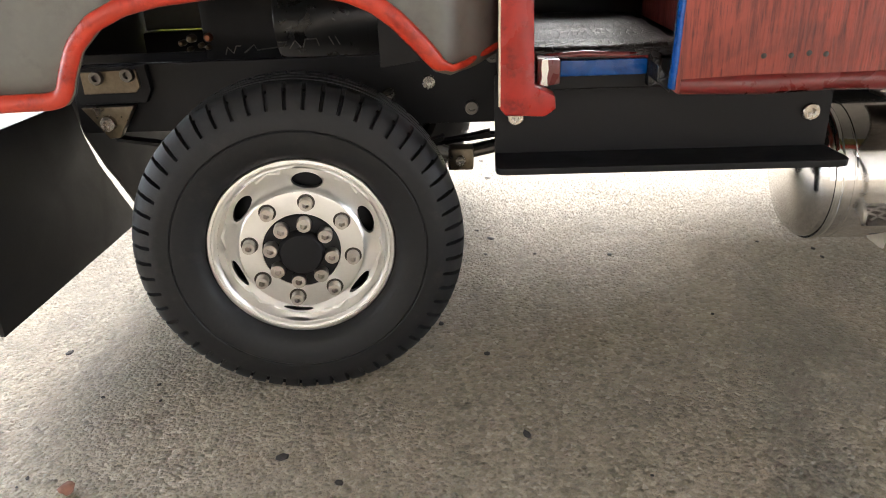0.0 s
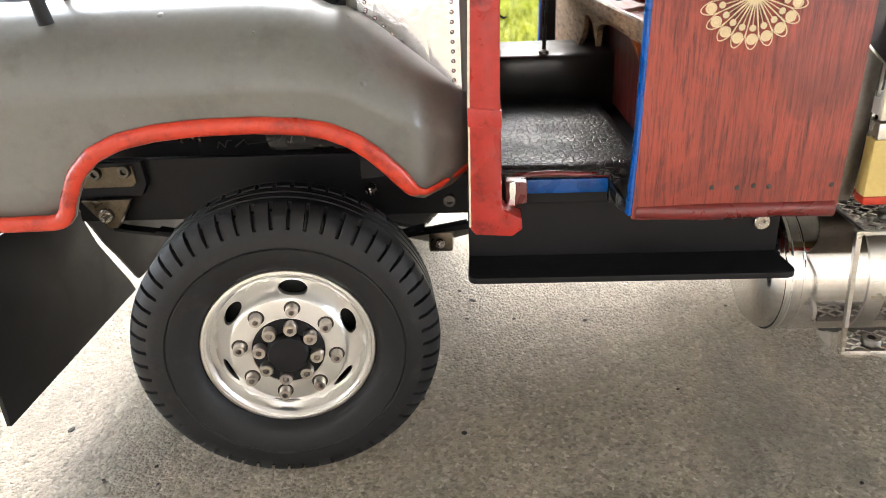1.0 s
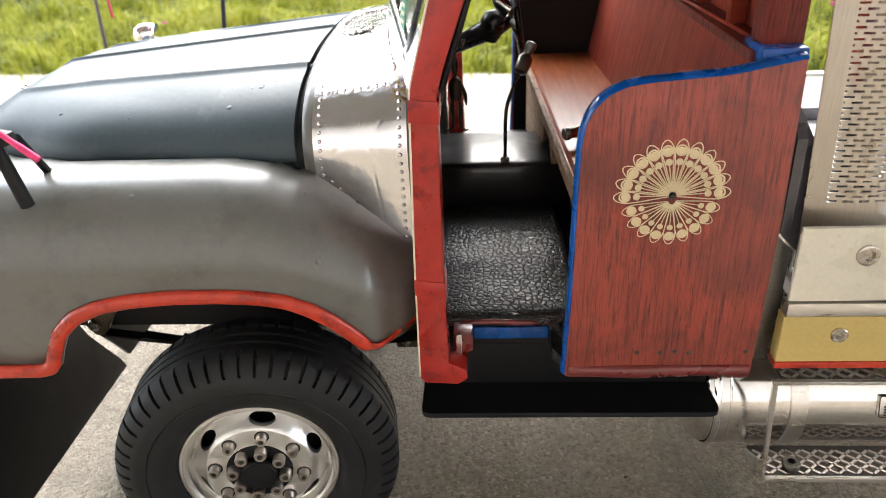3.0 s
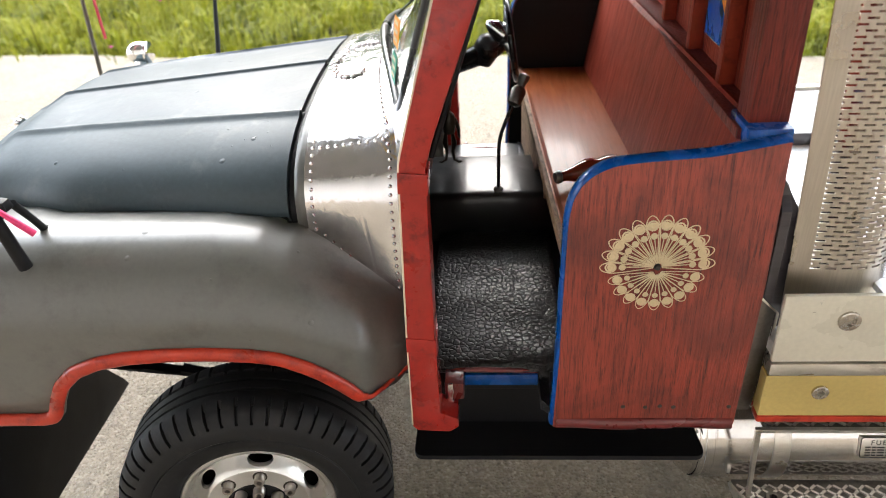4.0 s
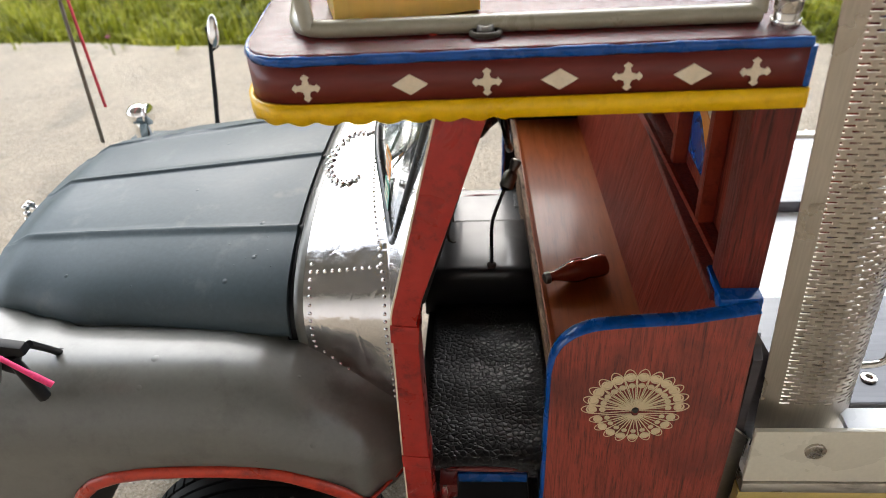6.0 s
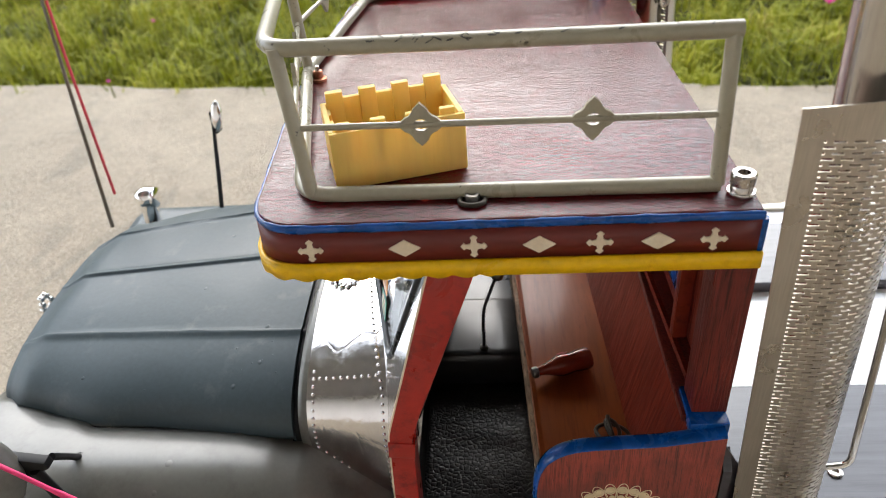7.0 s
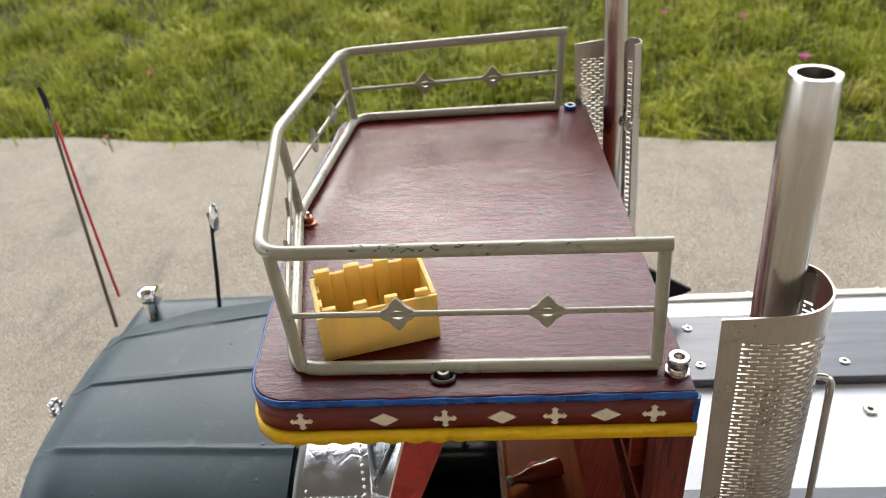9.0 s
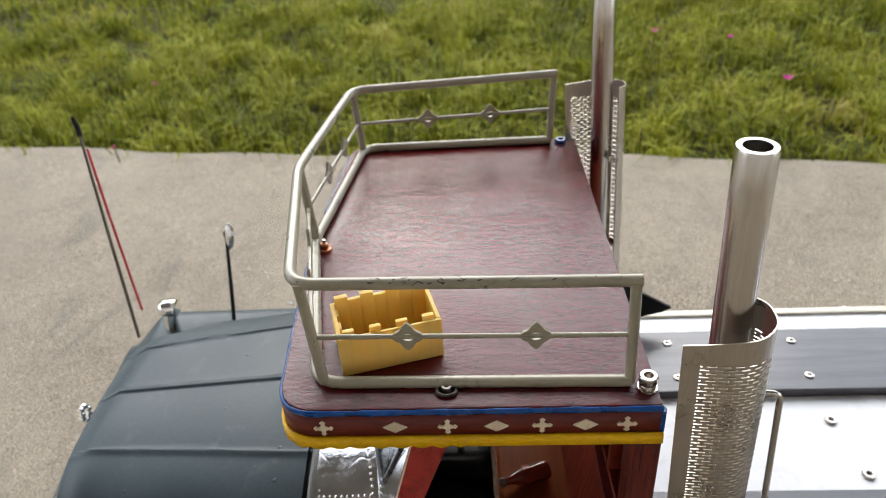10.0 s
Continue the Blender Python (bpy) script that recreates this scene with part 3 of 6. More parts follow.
def make_grass():
    rng = np.random.default_rng(4)
    verts, faces = [], []

    def blades(n, x0, x1, y0, y1, lo, hi, wide):
        x, y = rng.uniform(x0, x1, n), rng.uniform(y0, y1, n)
        tuft = np.sin(x * 31 + 2.4 * np.sin(y * 19 + x * 5)) * np.sin(y * 34 + 2.2 * np.sin(x * 17 - y * 4))
        keep = (y > np.array([edge_y(q) for q in x]) - rng.uniform(-0.02, 0.022, n)) & (rng.uniform(-1.05, 0.85, n) < tuft)
        x, y, tuft = x[keep], y[keep], tuft[keep]
        n = len(x)
        h = rng.uniform(lo, hi, n) * (0.72 + 0.45 * tuft)
        a, lean = rng.uniform(0, 2 * np.pi, n), rng.uniform(0.2, 1.25, n)
        w = rng.uniform(0.6, 1.3, n) * wide
        dx, dy = np.cos(a), np.sin(a)
        z0 = -0.02
        base = len(verts)
        for f, up, ws in ((0.0, 0.0, 1.0), (0.45, 0.62, 0.85), (1.0, 0.9, 0.12)):
            for s in (-1, 1):
                px = x + dx * lean * h * f * f + s * -dy * w * ws
                py = y + dy * lean * h * f * f + s * dx * w * ws
                pz = z0 + h * up * (1 - 0.25 * lean * f)
                verts.append(np.stack([px, py, pz], 1))
        k = np.arange(n)
        off = [blades.count + j * n for j in range(6)]
        faces.append(np.stack([off[0] + k, off[1] + k, off[3] + k, off[2] + k], 1))
        faces.append(np.stack([off[2] + k, off[3] + k, off[5] + k, off[4] + k], 1))
        blades.count += 6 * n

    blades.count = 0
    blades(80000, -1.25, 1.35, 0.48, 1.25, 0.018, 0.055, 0.0011)
    blades(30000, -1.25, 1.35, 0.48, 1.25, 0.008, 0.026, 0.0022)
    blades(52000, -1.7, 1.9, 1.2, 2.2, 0.02, 0.06, 0.0016)
    blades(26000, -3.5, 3.5, 2.1, 5.0, 0.03, 0.08, 0.004)
    blades(30000, -6.0, -1.6, 0.0, 2.3, 0.03, 0.07, 0.004)
    blades(30000, 1.7, 6.0, 0.0, 2.3, 0.03, 0.07, 0.004)
    blades(30000, -6.0, 6.0, 3.2, 7.0, 0.03, 0.08, 0.006)
    me = bpy.data.meshes.new("grass")
    me.from_pydata(np.concatenate(verts).tolist(), [], np.concatenate(faces).tolist())
    me.materials.append(M_GRASS)
    tagged(new("grass", me), "rough green and straw-coloured grass beyond the slab", "grass", kind="stuff")


def make_flowers():
    for x, y, z, s in ((0.429, 0.665, 0.040, 1.15), (0.413, 0.823, 0.040, 0.95), (0.324, 0.864, 0.040, 0.95), (-0.339, 0.767, 0.030, 0.8), (-0.328, 0.600, 0.018, 0.5)):
        root = new("flower")
        root.location = (x, y, -0.022)
        tagged(root, "small magenta wild flower on a thin stem in the grass", "flower", group="wild flowers")
        b = bmesh.new()
        for k in range(6):
            a = k * math.pi / 3
            ring = [(0, 0, 0), (3.2 * math.cos(a - 0.4), 3.2 * math.sin(a - 0.4), 2.6), (6 * math.cos(a), 6 * math.sin(a), 4.6), (3.2 * math.cos(a + 0.4), 3.2 * math.sin(a + 0.4), 2.6)]
            vs = [b.verts.new((s * p[0], s * p[1], s * p[2] + z * 1000 + 22)) for p in ring]
            b.faces.new(vs)
        part("petals", b, M_PETAL, root)
        part("stem", tube([(0, 0, 0), (1, 1, z * 600), (0, 0, z * 1000 + 22)], 0.7, 6), M_GRASS, root)


make_ground()
make_porch()
make_hedge()
make_grass()
make_flowers()

# ---- the truck: running gear ----
truck = new("truck_model")
tagged(truck, "detailed scale model truck with grey bonnet and red wooden cab", "model truck")
AXLE_Z = 39.0


def make_wheel(far, x0=-2.0, steer=9.0):
    """A tyre with lugs on an alloy disc with hand holes, wheel nuts and a black hub."""
    lugs, per = 56, 5
    seg = lugs * per
    spread = (0.0, 0.38, 0.765, 0.80, 0.965)
    rows = []
    prof = [(21.8, 4.6, 0), (22.3, 2.2, 0), (23.2, 0.2, 0), (24.6, -1.1, 0), (27.2, -1.9, 0), (29.4, -2.2, 0), (29.75, -1.85, 0), (30.1, -2.2, 0), (32.6, -2.0, 0), (34.0, -1.7, 0), (34.6, -1.4, 0.0), (34.9, -1.3, 1.0), (37.0, -0.4, 1.7),
            (38.5, 1.0, 1.8), (39.5, 2.4, 1.7), (39.8, 3.6, 0.8), (39.9, 4.2, 0), (39.9, 6.8, 0), (38.6, 7.0, 0), (38.6, 7.7, 0), (39.9, 7.9, 0), (39.9, 10.7, 0), (38.6, 10.9, 0), (38.6, 11.6, 0), (39.9, 11.8, 0), (39.9, 14.6, 0), (38.6, 14.8, 0),
            (38.6, 15.5, 0), (39.9, 15.8, 1.6), (39.9, 18.6, 1.7), (39.4, 20.2, 1.5), (38.3, 21.6, 0.9), (36.0, 23.2, 0), (30.0, 24.2, 0), (24.0, 23.0, 0), (22.0, 20.0, 0)]
    for r, y, cut in prof:
        ring = []
        for j in range(seg):
            a = 2 * math.pi * (j // per + spread[j % per] + 0.06 * (y > 11)) / lugs
            groove = (j % per) in (3, 4)
            rr, yy = r - 0.5 * max(0.0, min(1.0, (r - 30) / 8)), y
            if groove and cut:
                rr -= cut * (0.55 if y > 1.5 and y < 20.5 else 0.3)
                yy += cut * (0.0 if y > 1.5 else 1.0) if y < 10 else 0
            z = AXLE_Z + rr * math.sin(a)
            ring.append((x0 + rr * math.cos(a), yy, max(z, 0.02)))
        rows.append(ring)
    b = sheet(rows, closed=True)
    bmesh.ops.recalc_face_normals(b, faces=b.faces)
    RIM = 2.6
    # the alloy disc: lip, dish with six oval holes, flat face
    lip = lathe([(22.0, 4.0), (22.35, 0.6), (22.3, -0.35), (22.0, -0.7), (21.3, -0.75), (21.22, -0.5), (21.1, -0.7), (20.6, -0.6), (20.2, -0.3), (19.9, 0.2)], (x0, RIM, AXLE_Z), "y", 96)

    def dish(s):
        """Radius and depth along the dish, s from 0 at the lip to 1 at the face."""
        return (ramp(s, [(0, 19.9), (0.1, 19.6), (0.18, 19.2), (0.24, 18.7), (1, 14.6)]), RIM + ramp(s, [(0, 0.2), (0.1, 2.6), (0.18, 3.2), (0.24, 3.1), (0.92, -1.2), (1, -1.4)]))

    phase = radians(80)
    dsh = bmesh.new()
    n = 48
    for h in range(6):
        a0 = phase + h * math.pi / 3
        oval, rim = [], []
        for j in range(n):
            q = 2 * math.pi * j / n
            c, s = math.cos(q), math.sin(q)
            k = 1 / max(abs(c), abs(s))
            for store, da, ds in ((oval, 0.215 * c, 0.58 + 0.26 * s), (rim, math.pi / 6 * c * k, 0.5 + 0.5 * s * k)):
                r, y = dish(min(1, max(0, ds)))
                store.append((x0 + r * math.cos(a0 + da), y, AXLE_Z + r * math.sin(a0 + da)))
        deep = [(p[0], p[1] + 1.6, p[2]) for p in oval]
        mid = [tuple(0.5 * (p[i] + q[i]) for i in range(3)) for p, q in zip(rim, oval)]
        for j, (p, ring) in enumerate(zip(mid, range(n))):
            q = 2 * math.pi * j / n
            c, s = math.cos(q), math.sin(q)
            k = 1 / max(abs(c), abs(s))
            r, y = dish(min(1, max(0, 0.54 + 0.5 * (0.26 + 0.5 * k) * s)))
            a = a0 + 0.5 * (0.215 + math.pi / 6 * k) * c
            mid[j] = (x0 + r * math.cos(a), y, AXLE_Z + r * math.sin(a))
        join(dsh, sheet([rim, mid, oval, deep], closed=True))
    bmesh.ops.remove_doubles(dsh, verts=dsh.verts, dist=0.01)
    bmesh.ops.recalc_face_normals(dsh, faces=dsh.faces)
    join(lip, dsh)
    lathe([(14.6, -1.4), (14.2, -1.45), (9.3, -1.45), (9.1, -0.4)], (x0, RIM, AXLE_Z), "y", 64, lip)
    bmesh.ops.remove_doubles(lip, verts=lip.verts, dist=0.005)
    bmesh.ops.recalc_face_normals(lip, faces=lip.faces)
    wheel = part("front_wheel", lip, M_ALLOY, truck, "polished alloy wheel disc with oval hand holes", 24, far)
    part("tyre", b, M_RUBBER, wheel, "black rubber tyre with blocky shoulder lugs", 28, far)
    part("brake_drum", lathe([(0, 9.5), (19.0, 9.5), (19.6, 10), (19.6, 20), (0, 20)], (x0, 0, AXLE_Z), "y", 48), M_BLACK, wheel, "", 40, far)
    part("hub", lathe([(9.2, -0.4), (9.2, -1.3), (8.9, -1.6), (5.45, -1.7), (5.2, -3.4), (4.7, -3.9), (0, -4.1)], (x0, RIM, AXLE_Z), "y", 48), M_BLACK, wheel, "black hub with a round cap", 40, far)
    for count, rad, size, tall, y, off in ((8, 12.2, 1.55, 2.4, -1.45, 79), (8, 7.2, 1.75, 2.4, -1.65, 79)):
        for k in range(count):
            a = radians(off) + 2 * math.pi * k / count
            p = (x0 + rad * math.cos(a), y + RIM, AXLE_Z + rad * math.sin(a))
            screw("wheel_nut", far_point(p) if far else p, size, tall, wheel, M_NUT, (0, 1, 0) if far else (0, -1, 0))
            if rad > 10:
                part("nut_seat", lathe([(1.2, -0.06), (2.05, -0.05), (2.1, 0.1)], (p[0], y + RIM, p[2]), "y", 20), M_SEAT, wheel, "", 40, far)
    hub_at = Vector(far_point((x0, 11.0, AXLE_Z)) if far else (x0, 11.0, AXLE_Z)) * 0.001
    wheel.matrix_basis = Matrix.Translation(hub_at) @ Matrix.Rotation(radians(steer), 4, "Z") @ Matrix.Translation(-hub_at)
    return wheel


make_wheel(False)
make_wheel(True)


def make_chassis():
    for far in (False, True):
        rail = part("chassis_rail", box((-74, 47.5, 57.6), (420, 50.0, 77.0), 0.25), M_BLACK, truck, "black anodised chassis rail", 0, far)
        for p in ((28.4, 47.4, 69.4), (46, 47.4, 76), (17.0, 47.4, 66.2), (40, 47.4, 62)):
            screw("screw", far_point(p) if far else p, 1.9, 1.6, rail, M_STEEL if p[0] < 30 else M_DARKSTEEL, (0, 1, 0) if far else (0, -1, 0))
        b = prism([(-71.5, 76.5), (-50.5, 77), (-50, 70), (-52, 66.5), (-71.5, 66.5)], "y", 45.2, 47.3, 0.2)
        br = part("spring_bracket", b, M_BLACK, truck, "black and bronze spring bracket", 0, far)
        part("face_plate", prism([(-69, 75.6), (-53, 76), (-52.6, 71), (-54, 69.6), (-69, 69.4)], "y", 44.4, 45.1, 0.15), M_BRASS, br, "", 0, far)
        part("shackle_plate", prism([(-70, 66), (-54.6, 66.2), (-60.5, 57.2), (-63.5, 57.0)], "y", 42.6, 45.1, 0.25), M_BRASS, br, "", 0, far)
        for p, r in (((-55.2, 44.3, 74.6), 1.9), ((-64.2, 44.3, 74.0), 1.9)):
            screw("screw", far_point(p) if far else p, r, 1.5, br, M_DARKSTEEL, (0, 1, 0) if far else (0, -1, 0))
        p = (-62.6, 42.5, 61.6)
        screw("screw", far_point(p) if far else p, 2.2, 1.6, br, M_STEEL if not far else M_DARKSTEEL, (0, 1, 0) if far else (0, -1, 0))
        leaf = bmesh.new()
        for k in range(4):
            L = 60 - 13 * k
            pts = [(-2 + L * (j / 10 - 1), 45.0, 57.0 - 1.1 * k - 5.0 * (1 - ((j - 10) / 10) ** 2)) for j in range(21)]
            lo = [(x, 43, z) for x, _, z in pts]
            hi = [(x, 47, z) for x, _, z in pts]
            s = sheet([lo, hi, [(x, y, z - 0.9) for x, y, z in hi], [(x, y, z - 0.9) for x, y, z in lo], lo])
            join(leaf, s)
        bmesh.ops.recalc_face_normals(leaf, faces=leaf.faces)
        part("leaf_spring", leaf, M_BLACK, truck, "black leaf spring pack", 40, far)
    part("axle", lathe([(0, 22), (6, 22), (6, 30), (4, 31), (4, 145), (6, 146), (6, 154), (0, 154)], (0, 0, AXLE_Z), "y", 24), M_BLACK, truck, "", 40)
    link = part("drag_link", tube([(20, 52, 52), (34, 62, 44), (58, 70, 47)], 2.2, 12), M_DARKSTEEL, truck, "steel link rod with a yoke joint")
    part("yoke", box((32, 58, 40), (40, 65, 47), 1.2), M_BRASS, link, "", 30)
    screw("screw", (36, 58, 43.5), 1.6, 1.5, link, M_STEEL)
    part("engine_block", box((-40, 62, 70), (40, 114, 104), 4), M_BLACK, truck, "black engine and gearbox block", 30)
    part("motor_can", lathe([(0, -22), (13.5, -22), (14, -21), (14, 30), (12, 32), (0, 32)], (6, 70, 86), "x", 36), M_BLACKGLOSS, truck, "black motor can with a pale printed mark", 40)
    arc = bmesh.new()
    z0 = 77.4
    for pts in ([(-32, 0.2), (-31.2, 2.2), (-29.6, 0.4), (-28.6, 2.4), (-27.2, 2.4)], [(-26.4, 0.4), (-23.4, 2.5), (-22.6, 1.0), (-14.6, 1.6), (-13.8, 2.8), (-16.6, 2.8)], [(-13.2, 0.8), (-11.4, 3.0), (-9.8, 1.0)], [(-9.2, 1.0), (-8.4, 3.2), (-5.2, 3.2), (-4.6, 1.2)], [(-1.6, 3.6), (-0.4, 1.2)], [(0.2, 3.6), (1.4, 1.2)]):
        tube([(x + 1.5, 55.2, z0 + z + 0.02 * (x + 32)) for x, z in pts], 0.2, 6, bm=arc)
    part("printed_mark", arc, M_DARKSTEEL, truck, "grey printed bars on the motor")
    for k, (x, z, r) in enumerate(((-45.5, 80.4, 0.9), (-42.6, 81.6, 1.2), (-39.8, 79.6, 0.8), (-37.2, 81.8, 1.3), (-37.6, 79.0, 0.8), (-43.4, 78.6, 0.7))):
        part("wire_terminal", lathe([(0, -2.2), (r * 0.6, -2.1), (r, -1.4), (r, 1.5), (0, 1.6)], (x, 62.4, z), "y", 10), M_COPPER if k == 3 else M_BRASS, truck, "small coppery wire terminal", 40)
    part("inner_wing", box((-84, 124, 78), (-58, 126, 113), 0.3), M_FENDER, truck, "grey inner wing panel")
    part("radiator", box((-87.6, 58, 64), (-85.2, 136, 114), 0.4), M_BLACK, truck, "black radiator plate under the bonnet")
    # Made-up black boxes keep daylight out of the view through the wheel arch.
    part("bay_filler", box((-57.6, 118, 62), (-34, 130, 112), 1.0, box((-84, 120, 46), (-57.8, 128, 77.6), 1.0)), M_BLACK, truck, "black filler boxes standing in for the shade of the engine bay", 30)
    for far in (False, True):
        part("splash_plate", prism([(19, 78), (45, 82), (45, 93), (36, 102), (26, 110), (19, 112)], "y", 20, 21, 0.1), M_BLACK, truck, "black splash plate inside the mudguard", 0, far)
    # Added black plate gives the engine bay its shade.
    part("bay_backing", box((-33.8, 64, 76), (46, 66, 112), 0.3, box((-88, 64, 62), (-33.8, 65.8, 77.5), 0.2)), M_BLACK, truck, "added black plate standing in for the shade of the engine bay")


make_chassis()

# ---- the truck: front body ----
ARCH = [(-110, 74.3), (-50.5, 75.0), (-47.2, 75.8), (-45.2, 78.0), (-43.6, 82.0), (-41.0, 87.0), (-36.5, 91.2), (-30, 94.0), (-22, 95.6), (-12, 96.5), (0, 96.7), (10, 96.1), (16, 95), (21, 92.8), (25, 89.6), (29, 85.0), (33, 80.0), (36.5, 78.8), (40.5, 79.4), (47.3, 82.0)]


def fender_out(x):
    return ease(x, [(-106, 10), (-92, -2.2), (20, -2.2), (34, 1.2), (42, 7.5), (47.3, 13)])


def fender_top(x):
    return ease(x, [(-106, 104), (-84, 124.4), (0, 124.8), (8, 124.0), (19, 120.6)]) if x < 19 else ramp(x, [(19, 120.6), (26, 116), (36, 108), (47.3, 98.5)])


def fender_point(x, u):
    """u runs from 0 at the lip over the shoulder to 1 under the bonnet."""
    yo, zt = fender_out(x), fender_top(x)
    zb = ramp(x, ARCH)
    crease = max(zb + 1.0, ease(x, [(-106, 92), (-90, 106), (14, 106), (47.3, 92)]))
    y_in = ease(x, [(-106, 50), (-76, 48), (-58, 36), (-45, 29), (-12, 28.4), (14, 27.6), (19, 26), (47.3, 22)])
    crown = ease(x, [(-106, 22), (-80, 16), (12, 16), (47.3, 22)])
    if u < 0.3:
        t = u / 0.3
        return (x, yo + 0.5 - 0.95 * t, zb + (crease - zb) * t)
    if u < 0.8:
        q = (u - 0.3) / 0.5
        a = 0.38 + q * (math.pi / 2 - 0.38)
        c0, s0 = math.cos(0.38) ** (2 / 2.3), math.sin(0.38) ** (2 / 2.1)
        return (x, yo - 0.45 + (crown - yo + 0.45) * (1 - math.cos(a) ** (2 / 2.3) / c0), crease + (zt - crease) * (math.sin(a) ** (2 / 2.1) - s0) / (1 - s0))
    t = (u - 0.8) / 0.2
    return (x, crown + (max(y_in, crown + 0.5) - crown) * t, zt - ease(x, [(-106, 4.6), (-70, 4.6), (-45, 2.4), (17, 2.4)]) * t * t * (1 if x < 17 else 0.29))


def make_fender(far):
    xs = sorted({round(v, 2) for v in [-106 + 2.5 * k for k in range(23)] + [p[0] for p in ARCH if p[0] > -106] + [-46.2, -44.4, -42.3, -39, -34, -26, 5, 13, 18.5, 19.5, 23, 27, 31, 34.5, 38.5, 42.5, 45, 47.3]})
    us = [0, 0.1, 0.2, 0.27, 0.3, 0.33] + [0.36 + 0.44 * k / 14 for k in range(15)] + [0.85, 0.9, 0.95, 1]
    b = sheet([[fender_point(x, u) for u in us] for x in xs])
    bmesh.ops.recalc_face_normals(b, faces=b.faces)
    if far:
        for v in b.verts:
            v.co.z -= 6.5 * max(0.0, min(1.0, (v.co.z - 90) / 30))
    # Far mudguard takes the darker bonnet colour in place of a dimmer sky reflection.
    f = thicken(part("fender", b, M_HOOD if far else M_FENDER, truck, "grey painted front mudguard with chips and pits", 50, far), 1.2)
    path = [(-104 + 4 * k, 74.6) for k in range(8)] + [(-65, 74.7)] + [(x, z) for x, z in ARCH if -90 < x <= 47.3]
    lip = rounded([(x, fender_out(x) - 0.15, z + 0.1) for x, z in path], 1.2, 3)
    mid = []
    for k, p in enumerate(lip):
        a, c = Vector(lip[max(0, k - 1)]), Vector(lip[min(len(lip) - 1, k + 1)])
        d = (c - a).normalized()
        nrm = Vector((-d.z, 0, d.x))
        mid.append(tuple(Vector(p) + nrm * 1.75))
    part("arch_lip", tube(mid, [1.95 if p[0] < 33 else max(0.9, 1.95 - 0.35 * (p[0] - 33)) for p in mid], 12, squash=(0.62, 1.0), ref=(0, 1, 0)), M_LIP, f, "glossy orange-red painted wheel-arch lip", 60, far)
    for k, (x, u, r) in enumerate(((-16.7, 0.76, 1.3), (-19, 0.6, 0.9), (21, 0.72, 0.6), (2, 0.5, 0.35), (-28, 0.18, 0.4), (10, 0.2, 0.4))):
        p = Vector(fender_point(x, u))
        d = lathe([(0, 0.12), (r * 0.6, 0.1), (r, -0.1)], (0, 0, 0), "z", 12)
        n = (Vector(fender_point(x + 0.5, u)) - p).cross(Vector(fender_point(x, u + 0.02)) - p)
        n = n if n.z > 0 or n.y < 0 else -n
        bmesh.ops.transform(d, matrix=Matrix.Translation(p) @ Vector((0, 0, 1)).rotation_difference(n).to_matrix().to_4x4(), verts=d.verts)
        part("paint_blister", d, M_FENDER, f, "", 60, far)


make_fender(False)
make_fender(True)
part("front_skirt", prism([(-1, 17.4), (78.0, 18.4), (75.4, 23.5), (66.8, 36), (61, 44.6), (56.4, 55), (54, 66), (-1, 66)], "x", -80.4, -79.0, 0.2), M_BLACK, truck, "black plate hanging under the front end", 30)
part("front_skirt", prism([(82.2, 21.0), (170, 21.6), (170, 66), (55.4, 66), (58.4, 54.6), (66.6, 41.6), (72, 35)], "x", -80.2, -78.8, 0.2), M_BLACK, truck, "black plate hanging under the front end", 30)



def hood_half(x):
    return ease(x, [(-91, 30), (-87, 39.5), (-82, 45.5), (-74, 50.5), (-40, 58.5), (16.6, 64.4)])


def hood_mid(x):
    return ease(x, [(-90, 112), (-88, 122), (-82, 131), (-70, 136.0)]) if x < -70 else ramp(x, [(-70, 136.0), (16.6, 143.6)])


def hood_low(x):
    return ramp(x, [(-91, 112), (-86, 117.6), (-78, 119.4), (-60, 120.4), (-45, 121.4), (-30, 122.0), (16.6, 122.4)])


def hood_point(x, a):
    n = 2.5
    c, s = math.cos(a), math.sin(a)
    y = 88 - hood_half(x) * math.copysign(abs(c) ** (2 / n), c)
    z = hood_low(x) + (hood_mid(x) - hood_low(x)) * abs(s) ** (2 / n)
    for k, ry in enumerate((-38.6, 0.0, 38.6)):
        off = y - (88 + ry * ramp(x, [(-85, 0.74), (16.6, 1)]))
        if k == 0:
            off = -off
        z += 0.9 * ramp(x, [(-86, 0), (-74, 1)]) * math.exp(-((off / (1.6 if off > 0 else 0.6)) ** 2))
    return (x, y, z)


